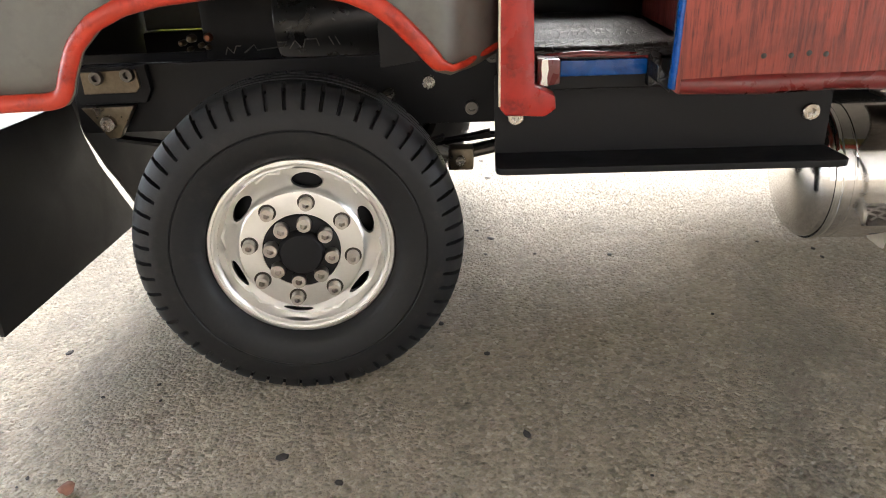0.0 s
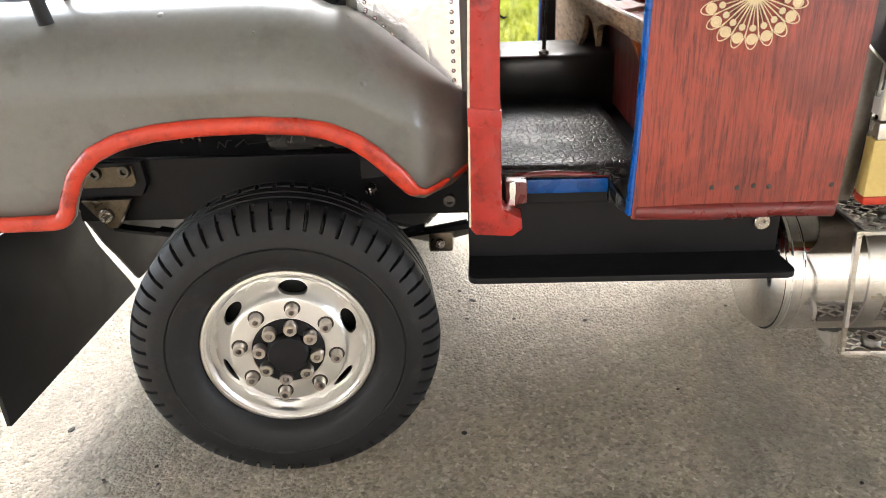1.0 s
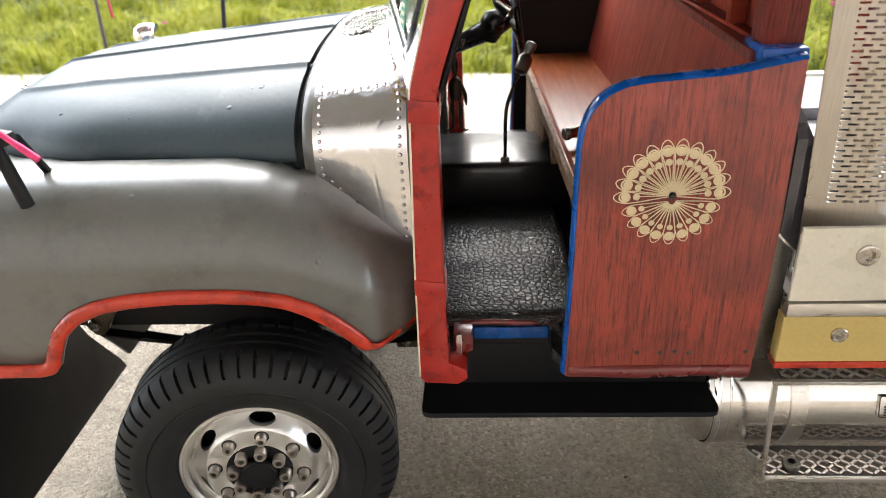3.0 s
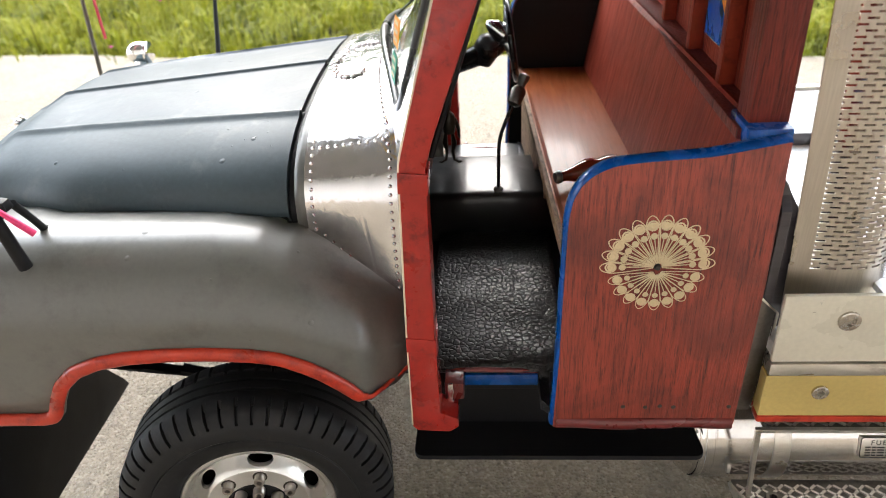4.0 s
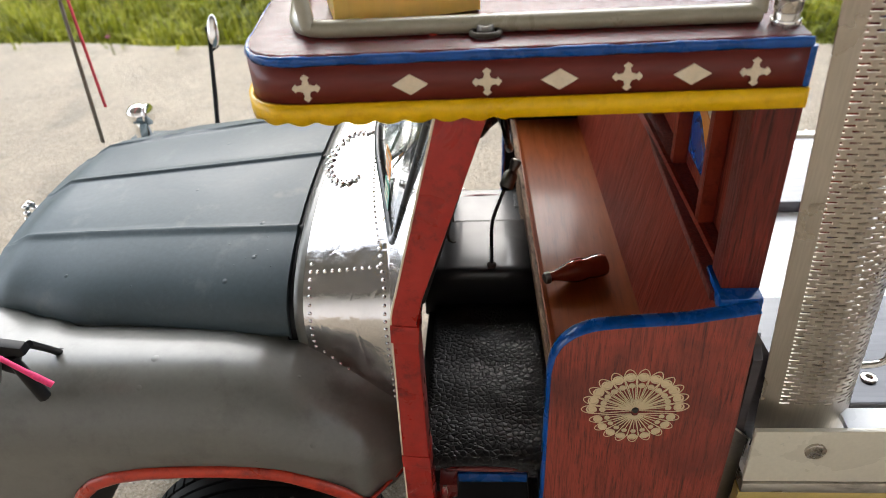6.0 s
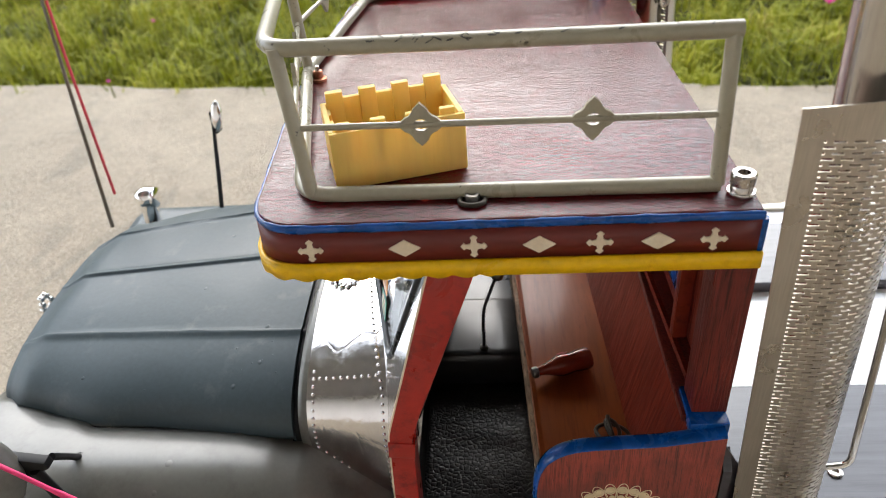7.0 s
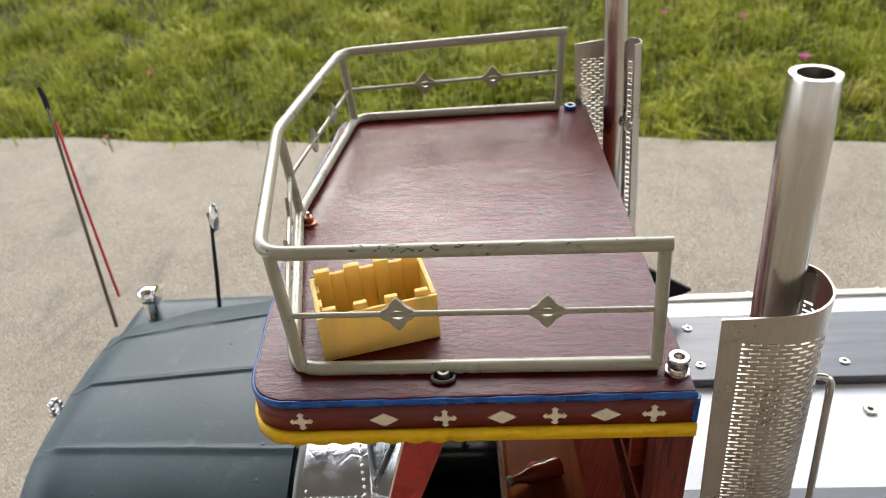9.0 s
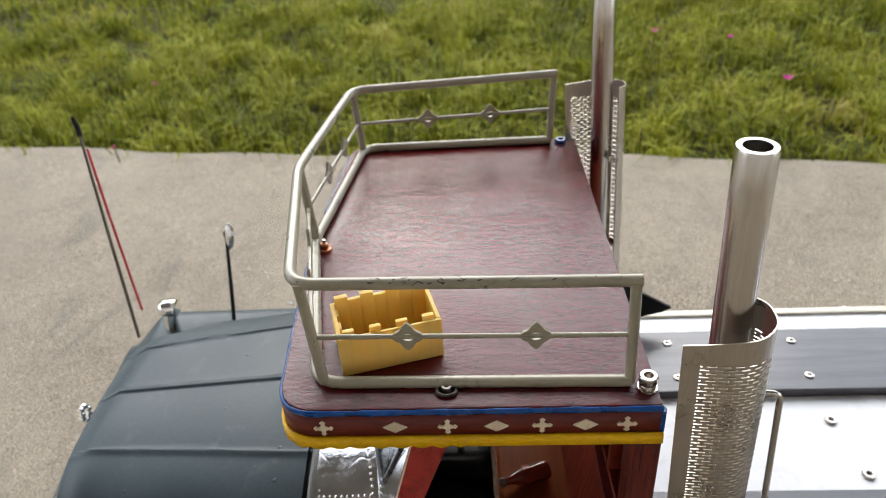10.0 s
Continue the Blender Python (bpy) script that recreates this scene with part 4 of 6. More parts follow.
def make_hood():
    def angle(y):
        u = max(-1, min(1, (88 - y) / 63.8))
        return math.acos(math.copysign(abs(u) ** (2.5 / 2), u))

    an = sorted([math.pi * k / 90 for k in range(91)] + [angle(88 + r + d) for r in (-38.6, 0, 38.6) for d in (-2.4, -1.6, -1.1, -0.6, -0.3, 0.3, 0.6, 1.1, 1.6, 2.4)])
    xs = [-88.5 + 1.0 * k for k in range(8)] + [-80 + 4.0 * k for k in range(24)] + [14.5, 16.0, 16.5]
    rows = [[hood_point(x, a) for a in an] for x in xs]
    rows.append([(16.8, 88 + (y - 88) * 0.99, z - 1.6) for x, y, z in rows[-1]])
    b = sheet(rows)
    bmesh.ops.recalc_face_normals(b, faces=b.faces)
    hood = thicken(part("bonnet", b, M_HOOD, truck, "dark grey painted bonnet with three raised ribs", 50), 1.2)
    for x, a, r in ((-51.8, 0.62, 0.7), (-30, 0.5, 0.35), (6, 0.8, 0.35), (9, 0.84, 0.3), (3, 0.78, 0.3), (-3, 0.9, 0.35), (11, 0.7, 0.3), (0, 0.72, 0.25), (8, 0.95, 0.3)):
        p = Vector(hood_point(x, a))
        d = lathe([(0, r * 0.35), (r * 0.6, r * 0.28), (r, -0.1)], (0, 0, 0), "z", 10)
        n = (Vector(hood_point(x + 0.5, a)) - p).cross(Vector(hood_point(x, a + 0.01)) - p)
        n = n if n.z > 0 else -n
        bmesh.ops.transform(d, matrix=Matrix.Translation(p) @ Vector((0, 0, 1)).rotation_difference(n).to_matrix().to_4x4(), verts=d.verts)
        part("paint_blister", d, M_HOOD, hood, "", 60)
    ring = [hood_point(-88.5, a) for a in an]
    nose = sheet([[(x - dx, 88 + (y - 88) * w, 90 + (z - dz - 90) * k) for x, y, z in ring] for dx, w, dz, k in ((-2.0, 0.99, 0.8, 1), (1.2, 1.03, 1.6, 1), (3.2, 1.06, 4.0, 1), (4.2, 1.06, 7.0, 0.8), (4.6, 1.05, 8.0, 0.1))])
    bmesh.ops.recalc_face_normals(nose, faces=nose.faces)
    thicken(part("nose_panel", nose, M_FENDER, truck, "light grey painted nose panel under the bonnet lip", 50), 1.0)
    g = sheet([[(x, 88 + (y - 88) * 0.97, z - 2.2) for _, y, z in [hood_point(16.5, a) for a in an]] for x in (15.5, 20.5)])
    thicken(part("gap_seal", g, M_BLACK, truck, "black rubber seal behind the bonnet"), 1.0)


make_hood()


def cowl_point(x, a, grow=0.0):
    """a: 0 at the near lower edge, over the top to pi at the far one; values past these run down the sides."""
    half, low, mid = ease(x, [(18.5, 64.2), (47.5, 67.5)]), 121.0, ramp(x, [(18.5, 144.6), (30, 146.2), (47.5, 149.6)])
    n = 2.7
    if a < 0 or a > math.pi:
        d = -a if a < 0 else a - math.pi
        return (x, 88 - math.copysign(half + grow, math.pi / 2 - a), low - d * 40)
    c, s = math.cos(a), math.sin(a)
    return (x, 88 - (half + grow) * math.copysign(abs(c) ** (2 / n), c), low + (mid + grow - low) * abs(s) ** (2 / n))


def make_cowl():
    an = [-1.0, -0.75, -0.5, -0.25] + [math.pi * k / 72 for k in range(73)] + [math.pi + 0.25, math.pi + 0.5, math.pi + 0.75, math.pi + 1]
    xs = [18.5, 20, 22, 26, 30, 34, 38, 42, 45, 47.5]
    b = sheet([[cowl_point(x, a) for a in an] for x in xs])
    bmesh.ops.recalc_face_normals(b, faces=b.faces)
    cowl = thicken(part("cowl", b, M_FENDER, truck, "grey scuttle covered with riveted foil", 50), 1.5)
    f = sheet([[cowl_point(x, a, 0.35) for a in an] for x in [21.2 + 2.2 * k for k in range(12)]])
    bmesh.ops.recalc_face_normals(f, faces=f.faces)
    part("foil_sheet", f, M_FOIL, cowl, "wrinkled shiny foil sheet edged with embossed rivets", 60)
    dome = lathe([(0, 0.44), (0.24, 0.4), (0.42, 0.25), (0.54, 0.0)], (0, 0, 0), "z", 10)
    me = bpy.data.meshes.new("rivet")
    dome.to_mesh(me)
    dome.free()
    me.transform(Matrix.Scale(0.001, 4))
    me.shade_smooth()
    me.materials.append(M_FOIL)
    spots = []
    for x0, a, end in ((23.0, -0.06, 0.74), (43.6, -0.52, 1.5)):
        while a < end:
            x = x0 if x0 < 30 else x0 - 9.5 * max(0.0, math.sin(max(0.0, a - 0.45))) ** 1.4
            spots.append((x, a))
            p = Vector(cowl_point(x, a))
            st = 0.004
            while (Vector(cowl_point(x, a + st)) - p).length < 2.15:
                st += 0.004
            a += st
    spots += [(24.9 + 2.1 * k, 0.62 + 0.003 * k) for k in range(9)]
    spots += [(23.2 + 2.0 * k, -0.05 - 0.0475 * k) for k in range(11)]
    for x, a in spots:
        p = Vector(cowl_point(x, a, 0.35))
        n = (Vector(cowl_point(x + 0.5, a, 0.35)) - p).cross(Vector(cowl_point(x, a + 0.01, 0.35)) - p)
        n = n if (p + n - Vector((p.x, 88, 110))).length > (p - n - Vector((p.x, 88, 110))).length else -n
        o = new("rivet", me)
        o.matrix_basis = Matrix.Translation(p * 0.001) @ Vector((0, 0, 1)).rotation_difference(n).to_matrix().to_4x4()
        o.parent = cowl
    # leaf-wreath emblem
    w = bmesh.new()
    for k in range(34):
        a = radians(62 + 236 * k / 33)
        x, y = 28.5 + 7.6 * math.cos(a), 81 + 16 * math.sin(a)
        z = cowl_point(x, math.acos(max(-1, min(1, math.copysign(abs((88 - y) / 66) ** 1.35, 88 - y)))), 0.35)[2]
        s = bmesh.new()
        bmesh.ops.create_icosphere(s, subdivisions=1, radius=1.0)
        bmesh.ops.scale(s, vec=(1.25 + 0.3 * math.sin(k * 2.3), 0.75, 0.55), verts=s.verts)
        bmesh.ops.rotate(s, matrix=Euler((0, 0, a + 1.2 + 0.9 * (-1) ** k)).to_matrix(), verts=s.verts)
        bmesh.ops.translate(s, vec=(x + 0.7 * (-1) ** k * math.cos(a), y + 0.7 * (-1) ** k * math.sin(a), z + 0.4), verts=s.verts)
        join(w, s)
    tagged(part("wreath_emblem", w, M_CHROME, cowl, "silver leaf wreath", 60), kind="stuff")


make_cowl()

# ---- the truck: cab ----
def lean(x, y, z):
    """The cab side leans inwards a little towards the roof."""
    return (x, y + (z - 72) * 0.047, z)


def make_pillar(far):
    outline = [(46.9, 71.5), (48.2, 70.0), (56.6, 69.6), (59.0, 71.2), (58.8, 74.0), (54.4, 76.0), (54.2, 101), (54.4, 143.6), (56.2, 150), (73.0, 196), (62.6, 196), (48.5, 145.0), (47.3, 101)]
    b = prism(outline, "y", 0.8, 8.6, 0.5, shear=lean)
    p = part("door_pillar", b, M_RED, truck, "glossy red painted door pillar, bent at the waist", 40, far)
    path = rounded([lean(47.0, 1.2, 72), lean(47.35, 1.2, 101), lean(48.55, 1.2, 145), lean(62.5, 1.2, 195.6)], 3, 4)
    part("edge_piping", tube(path, 0.36, 8), M_INLAY, p, "cream edge strip", 60, far)
    part("waist_band", prism([(48.0, 138.2), (54.7, 137.6), (54.9, 142.6), (48.2, 143.2)], "y", 0.35, 8.2, 0.3, shear=lean), M_RED, p, "", 40, far)
    part("waist_band", prism([(47.0, 95.6), (54.4, 95.2), (54.5, 99.0), (47.0, 99.8)], "y", 0.5, 8.2, 0.28, shear=lean), M_RED, p, "", 40, far)



make_pillar(False)
make_pillar(True)

PANEL = [(83.0, 74.6), (84.0, 74.2), (127.0, 74.4), (127.6, 76), (128.3, 117), (127.6, 151.0), (113, 148.2), (99, 147.3), (93.5, 146.6), (89.6, 144.8), (87.0, 142.2), (85.4, 138.8), (84.6, 134), (84.2, 117), (83.8, 95)]


def make_side_panel(far):
    ahead = 7.5 if far else 0.0
    panel = [(x - ahead * (x < 100), z) for x, z in PANEL]
    p = part("side_panel", prism(panel, "y", -2.4, 1.6, 0.35), M_PANEL, truck, "red-stained wooden cab side with dark vertical grain", 40, far)
    edge = [(x - ahead * (x < 100), -0.4, z) for x, z in [(127.6, 151.0), (113, 148.2), (99, 147.3), (93.5, 146.6), (89.6, 144.8), (87.0, 142.2), (85.4, 138.8), (84.6, 134), (84.2, 117), (83.8, 95), (82.9, 75.2)]]
    part("blue_edging", tube(rounded(edge, 2, 3), 2.05, 12, squash=(1.0, 0.42), ref=(0, 1, 0)), M_BLUE, p, "hand-painted blue edge", 60, far)
    part("bottom_bead", tube([(84, -1.0, 76.0), (100, -1.5, 75.8), (114, -1.2, 76.1), (127, -1.3, 76.0)], [2.0, 2.2, 2.1, 2.2], 10), M_PANELEDGE, p, "glossy dark red lower edge", 60, far)
    for x in (100.1, 105.5, 109.0, 112.3, 125.6):
        part("nail_head", lathe([(0, -0.2), (0.5, -0.15), (0.6, 0)], (x, -2.45, 81.6 + 0.2 * math.sin(x)), "y", 8), M_INK, p, "", 60, far)
    if far:
        part("inner_lining", prism([(x + (0.6 if x < 100 else -0.6), z) for x, z in panel], "y", 1.7, 2.2), M_BLACK, p, "black lining", 0, True)
        return
    # the filigree fan: an upper and a lower half
    petal = bmesh.new()
    L = 12.0
    loop = rounded([(0.25, 0, 0.9), (1.25, 0, 7.4), (1.45, 0, 9.6), (0.9, 0, 11.3), (0, 0, L), (-0.9, 0, 11.3), (-1.45, 0, 9.6), (-1.25, 0, 7.4), (-0.25, 0, 0.9)], 0.8, 3)
    tube(loop, 0.115, 6, bm=petal)
    tube([(0, 0, 0.8), (0, 0.1, 6.5)], 0.11, 6, bm=petal)
    for z, r in ((9.6, 1.08), (7.2, 0.58)):
        tube([(r * math.cos(a), 0, z + r * math.sin(a)) for a in [math.pi * k / 7 for k in range(14)]], 0.17, 5, True, petal)
        lathe([(0, -0.04), (0.14, 0.1), (0.24, 0.14), (0.32, -0.02), (r * 0.58, 0.0), (r * 0.66, 0.16), (r * 0.78, 0.16), (r, 0.02)], (0, 0, z), "y", 14, petal)
    me = bpy.data.meshes.new("petal")
    petal.to_mesh(me)
    petal.free()
    me.transform(Matrix.Scale(0.001, 4))
    me.shade_smooth()
    me.materials.append(M_FILIGREE)
    fan = part("rosette", lathe([(0, -0.5), (0.55, -0.45), (0.75, 0), (0.75, 0.5)], (104.2, -3.0, 122.6), "y", 16), M_INK, truck, "ivory coiled-paper rosette in two halves with a dark centre", 60)
    for base, n, lift, tip in ((92, 12, 0.35, 1.04), (272, 9, -1.0, 0.9)):
        span = 182 if n == 12 else 152
        for k in range(n):
            a = base - span / 2 + span * k / (n - 1)
            o = new("petal", me)
            o.parent = fan
            o.matrix_basis = Matrix.Translation((0.1042, -0.0033, 0.1226 + lift * 0.001)) @ Matrix.Rotation(radians(90 - a), 4, "Y") @ Matrix.Rotation(radians(-4), 4, "X") @ Matrix.Scale(tip, 4)


make_side_panel(False)
make_side_panel(True)


def skew(x, y, z):
    """The bench stands a little askew in the cab."""
    return (x - 0.042 * (y - 45), y, z)


def make_cab_inside():
    fl = []
    for j in range(41):
        y = 13 + (86 - 13) * j / 40
        fl.append([(50 + 38 * k / 20, y, 81 + 0.2 * math.sin(y * 0.31 + k * 0.12) + 0.2 * math.sin(y * 0.13 - k * 0.3) + (-1.6 if j == 0 else 0)) for k in range(21)])
    b = sheet(fl)
    bmesh.ops.recalc_face_normals(b, faces=b.faces)
    floor = thicken(part("cab_floor", b, M_LEATHER, truck, "cracked black leather floor covering", 60), 1.5, 1)
    part("far_floor", box((48, 118, 78), (128, 168, 81), 0.5), M_TUNNEL, floor)
    part("floor_board", box((47, 14, 72.5), (127, 162, 79.2), 0.5), M_BLACK, truck, "black cab floor board")
    for far in (False, True):
        part("sill_block", box((60.4, 11.6, 76.0), (80.2, 14.4, 79.6), 0.5), M_BLUE, truck, "rough blue painted sill block", 30, far)
        part("sill_leather", tube([(56, 13, 80.2), (66, 12.6, 80.8), (74, 12.8, 80.3), (80.5, 13, 80.0)], 0.8, 8), M_PANELEDGE, truck, "", 60, far)
        part("sill_side", prism([(11, 79.5), (13, 81.5), (24, 81.5), (24, 73), (11, 73.5)], "x", 80.3, 83.2, 0.3), M_LEATHER, truck, "", 0, far)
        part("sill_wing", prism([(80.3, 79.6), (83.2, 76.4), (83.2, 73.6), (80.3, 76.0)], "y", 2.4, 10.6, 0.3), M_LEATHER, truck, "black leather slanting sill end", 30, far)
        part("sill_corner", prism([(55.4, 74.5), (60.4, 75.4), (60.4, 80.6), (55.4, 81)], "y", 7.0, 13.5, 0.4), M_PANELEDGE, truck, "", 30, far)
        part("tin_clip", prism([(55.8, 75.2), (57.6, 75.0), (57.5, 77.0), (57.8, 78.6), (57.6, 81.2), (56.2, 80.8), (56.0, 79.0), (56.2, 77.2)], "y", 6.2, 7.0, 0.2), M_FOIL, truck, "small silver clip at the sill", 0, far)
    # gearbox tunnel with the lever
    sec = rounded([(0, 84, 78), (0, 84.6, 97), (0, 120, 97), (0, 121, 78)], 3.5, 5)
    b = sheet([[(x, y, z) for _, y, z in sec] for x in (46, 60, 75, 93)])
    bmesh.ops.recalc_face_normals(b, faces=b.faces)
    thicken(part("tunnel_cover", b, M_TUNNEL, truck, "smooth black rubber gearbox tunnel", 50), 1.0)
    lever = part("gear_lever", tube(rounded([(70.7, 88.3, 96.5), (70.9, 88.4, 112), (71.5, 88.6, 117), (76.5, 94, 127.5)], 4, 4), 0.65, 10), M_BLACKGLOSS, truck, "thin black gear lever with a grey knob", 60)
    part("lever_base", lathe([(1.7, 0), (1.6, 1.0), (0.8, 1.6), (0, 1.7)], (70.7, 88.3, 96.8), "z", 16), M_DARKSTEEL, lever, "", 40)
    d = Vector((5, 5.4, 10.5)).normalized()
    knob = lathe([(0, -1.2), (1.0, -1.2), (1.9, -0.4), (2.0, 3.2), (1.5, 4.0), (1.1, 4.4), (1.2, 5.6), (1.5, 6.2), (1.5, 7.4), (0.9, 7.8), (0.9, 7.2), (0, 7.0)], (0, 0, 0), "z", 20)
    bmesh.ops.transform(knob, matrix=Matrix.Translation((76.3, 93.8, 126.5)) @ Vector((0, 0, 1)).rotation_difference(d).to_matrix().to_4x4() @ Matrix.Scale(1.25, 4), verts=knob.verts)
    part("knob", knob, M_DARKSTEEL, lever, "grey turned metal knob", 40)
    # bench, its base and back
    part("bench_seat", prism([(85.2, 111.0), (85.2, 114.2), (86.6, 114.8), (88, 114.0), (113.6, 114.0), (113.6, 111.0)], "y", 3, 171, 0.25, shear=skew), M_BENCH, truck, "glossy orange-brown varnished bench board", 30)
    part("bench_lip", prism([(84.6, 111.2), (86.2, 111.2), (86.2, 114.9), (84.6, 114.9)], "y", 3, 171, 0.5, shear=skew), M_RAWWOOD, truck, "rough light plywood front edge of the bench", 30)
    rng = random.Random(5)
    torn = [(160, 111.0), (160, 84)] + [(159 - 2.5 * k, 84 + 0.2 * k + rng.uniform(-1.4, 1.4)) for k in range(1, 17)] + [(116, 92), (110, 93.5 + rng.uniform(-1, 1)), (104, 97), (98, 100.5), (95, 103), (94, 108), (86, 108.5), (80, 107), (76, 104), (73, 101), (71, 107), (62, 109), (48, 109.6), (30, 109.2), (3, 109.4), (3, 111.0)]
    part("torn_board", prism(torn, "x", 86.3, 88.0, 0.1, shear=skew), M_RAWWOOD, truck, "torn plywood board under the bench edge", 30)
    part("bench_base", box((93, 3, 81), (97, 171, 111), 0.3), M_PANEL_H, truck, "dark red board under the bench")
    for y in (30, 128, 160):
        part("bench_bracket", prism([(86.6, 110.8), (93, 110.8), (93, 96)], "y", y, y + 3, 0.2), M_BENCH, truck, "wooden bench bracket")
    part("backrest", prism([(113.0, 112.0), (115.0, 112.0), (124.2, 150.5), (121.6, 151.6), (120.4, 150.4)], "y", 3.2, 171, 0.25, shear=skew), M_BACKREST, truck, "red-brown wooden backrest with open grain", 30)
    wall = part("cab_back", box((126.2, 4.6, 76), (128.4, 171, 196), 0.2), M_BACKREST, truck, "red-brown wooden back wall of the cab")
    part("back_ledge", box((119.0, 4.8, 148.6), (126.6, 171, 151.0), 0.4), M_PANEL_H, wall, "dark wooden ledge")
    for y in (33, 63, 95, 127, 152):
        part("mullion", box((122.0, y - 1.7, 151.2), (126.0, y + 1.7, 195), 0.7), M_BACKREST, wall, "", 30)
    part("top_beam", box((120.5, 4.8, 189), (126.0, 171, 195), 0.4), M_PANEL_H, wall)
    pic = part("painted_picture", box((125.7, 40, 156), (126.15, 60.5, 190), 0.05), M_INLAY, wall, "small picture in blue, orange and white")
    part("blue_band", prism([(40.3, 156.3), (60.2, 156.3), (60.2, 171), (52, 168.5), (46, 164), (40.3, 163)], "x", 125.5, 125.68), M_BLUE, pic)
    part("orange_band", prism([(40.3, 163.6), (46, 164.6), (52, 169.1), (60.2, 171.6), (60.2, 177), (50, 173), (40.3, 170)], "x", 125.5, 125.68), M_ORANGE, pic)
    for far in (False, True):
        part("rear_post", box((120.8, 4.4, 150.6), (128.9, 12.4, 195.5), 0.5), M_PANEL_H, truck, "dark red wooden rear post of the cab", 30, far)
        part("post_foot", box((119.8, 0.6, 148.4), (128.8, 13.0, 152.4), 0.6), M_BLUE, truck, "blue painted block at the foot of the post", 30, far)
    # steering wheel and column
    wheel = tube([(76.4 - 1.9 * math.cos(a), 130 + 14 * math.sin(a), 137 + 14 * math.cos(a)) for a in [2 * math.pi * k / 40 for k in range(40)]], 1.2, 10, True)
    sw = part("steering_wheel", wheel, M_BLACKGLOSS, truck, "black three-spoke steering wheel", 60)
    for k in range(3):
        a = 2 * math.pi * k / 3 + 0.4
        part("spoke", tube([(74, 130, 136), (76.4 - 1.8 * math.cos(a), 130 + 13.6 * math.sin(a), 137 + 13.6 * math.cos(a))], 1.0, 8), M_BLACKGLOSS, sw, "", 60)
    part("column", tube([(75, 130, 136), (68, 130, 134), (66, 130, 133), (50, 130, 126)], [1.6, 4.5, 4.2, 2.6], 14), M_BLACKGLOSS, sw, "", 60)
    part("switch_pod", tube([(66, 128, 129), (67, 128, 133), (67.5, 128, 137), (67, 128, 140)], [2.6, 4.4, 4.6, 2.4], 14), M_BLACKGLOSS, sw, "", 60)
    part("horn_cone", tube([(73.4, 124, 141), (70, 124, 143.6), (67.4, 124, 145.6)], [4.2, 3.0, 0.8], 16), M_CHROME, sw, "chrome cone", 60)
    part("dashboard", prism([(46, 118), (47.6, 144), (52, 143), (53.5, 132), (50, 126), (49.6, 118)], "y", 22, 154, 0.8), M_BLACK, truck, "black dashboard under the windscreen", 30)


make_cab_inside()


def make_windscreen():
    def slope(y, z, off=0.0):
        return (49.8 + (z - 147) * (0.275 - 0.17 * math.sin(math.pi * (y - 9) / 158)) - 6.5 * math.sin(math.pi * (y - 9) / 158) - 7.0 * math.sin(math.pi * (y - 9) / 158) ** 3 + off, y, z)

    outer = [(9.5, 141), (166.5, 141), (166.5, 195.5), (9.5, 195.5)]
    hole = rounded([(27.5, 146.5, 0), (62, 147.5, 0), (88, 148, 0), (114, 147.5, 0), (148.5, 146.5, 0), (164.5, 193, 0), (11.5, 193, 0)], [11, 9, 9, 9, 11, 6, 6], 6, True)
    n = len(hole)
    cy, cz = 88, 171
    # the lower edge of the opening rises towards the middle
    hole = [(y, z + 7.0 * max(0.0, math.sin(math.pi * (y - 34) / 108)) * max(0.0, 1 - (z - 147) / 46), 0) for y, z, _ in hole]
    rim = []
    for y, z, _ in hole:
        dy, dz = y - cy, z - cz
        k = min((78.5 / abs(dy)) if dy else 1e9, ((24.5 if dz > 0 else 30) / abs(dz)) if dz else 1e9)
        rim.append((cy + dy * k, cz + dz * k))
    b = sheet([[slope(y, z) for y, z in rim], [slope(y, z) for y, z, _ in hole]], closed=True)
    bmesh.ops.recalc_face_normals(b, faces=b.faces)
    fr = thicken(part("windscreen_panel", b, M_TANK, truck, "polished sheet-metal windscreen surround"), 1.4, 0)
    part("rubber_seal", tube([slope(y, z) for y, z, _ in hole], 1.5, 10, True), M_BLACKGLOSS, fr, "black rubber seal", 60)
    g = bmesh.new()
    g.faces.new([g.verts.new(slope(y, z)) for y, z, _ in hole])
    pane = thicken(part("windscreen_glass", g, M_GLASS, fr, "clear windscreen glass"), 0.8, 0)
    pane.visible_shadow = False
    for name, mat, y, z, w, h in (("green_sticker", M_GREEN, 41.5, 150.6, 7, 7.0), ("orange_sticker", M_ORANGE, 42, 159.4, 7, 7.0)):
        s = bmesh.new()
        s.faces.new([s.verts.new(slope(*p, -0.75)) for p in ((y, z), (y + w, z), (y + w, z + h), (y, z + h))])
        st = thicken(part(name, s, mat, fr, "sticker with pale lettering bars"), 0.15, 0)
        for k in range(3):
            q = bmesh.new()
            q.faces.new([q.verts.new(slope(*p, -0.95)) for p in ((y + 1, z + 1.2 + 2 * k), (y + w - 1, z + 1.2 + 2 * k), (y + w - 1, z + 2.2 + 2 * k), (y + 1, z + 2.2 + 2 * k))])
            part("lettering_bar", q, M_INLAY, st)


make_windscreen()

# ---- the truck: roof ----
def roof_line(inset=0.0, step=6):
    corner = [(128.2 - inset, 5.8 + inset, 0), (26.6 + inset, 5.8 + inset, 0), (20.6 + inset, 88, 0), (25.4 + inset, 170.2 - inset, 0), (125.0 - inset, 170.2 - inset, 0)]
    return [(x, y) for x, y, _ in rounded(corner, [0, 11, 40, 11, 0], step)]


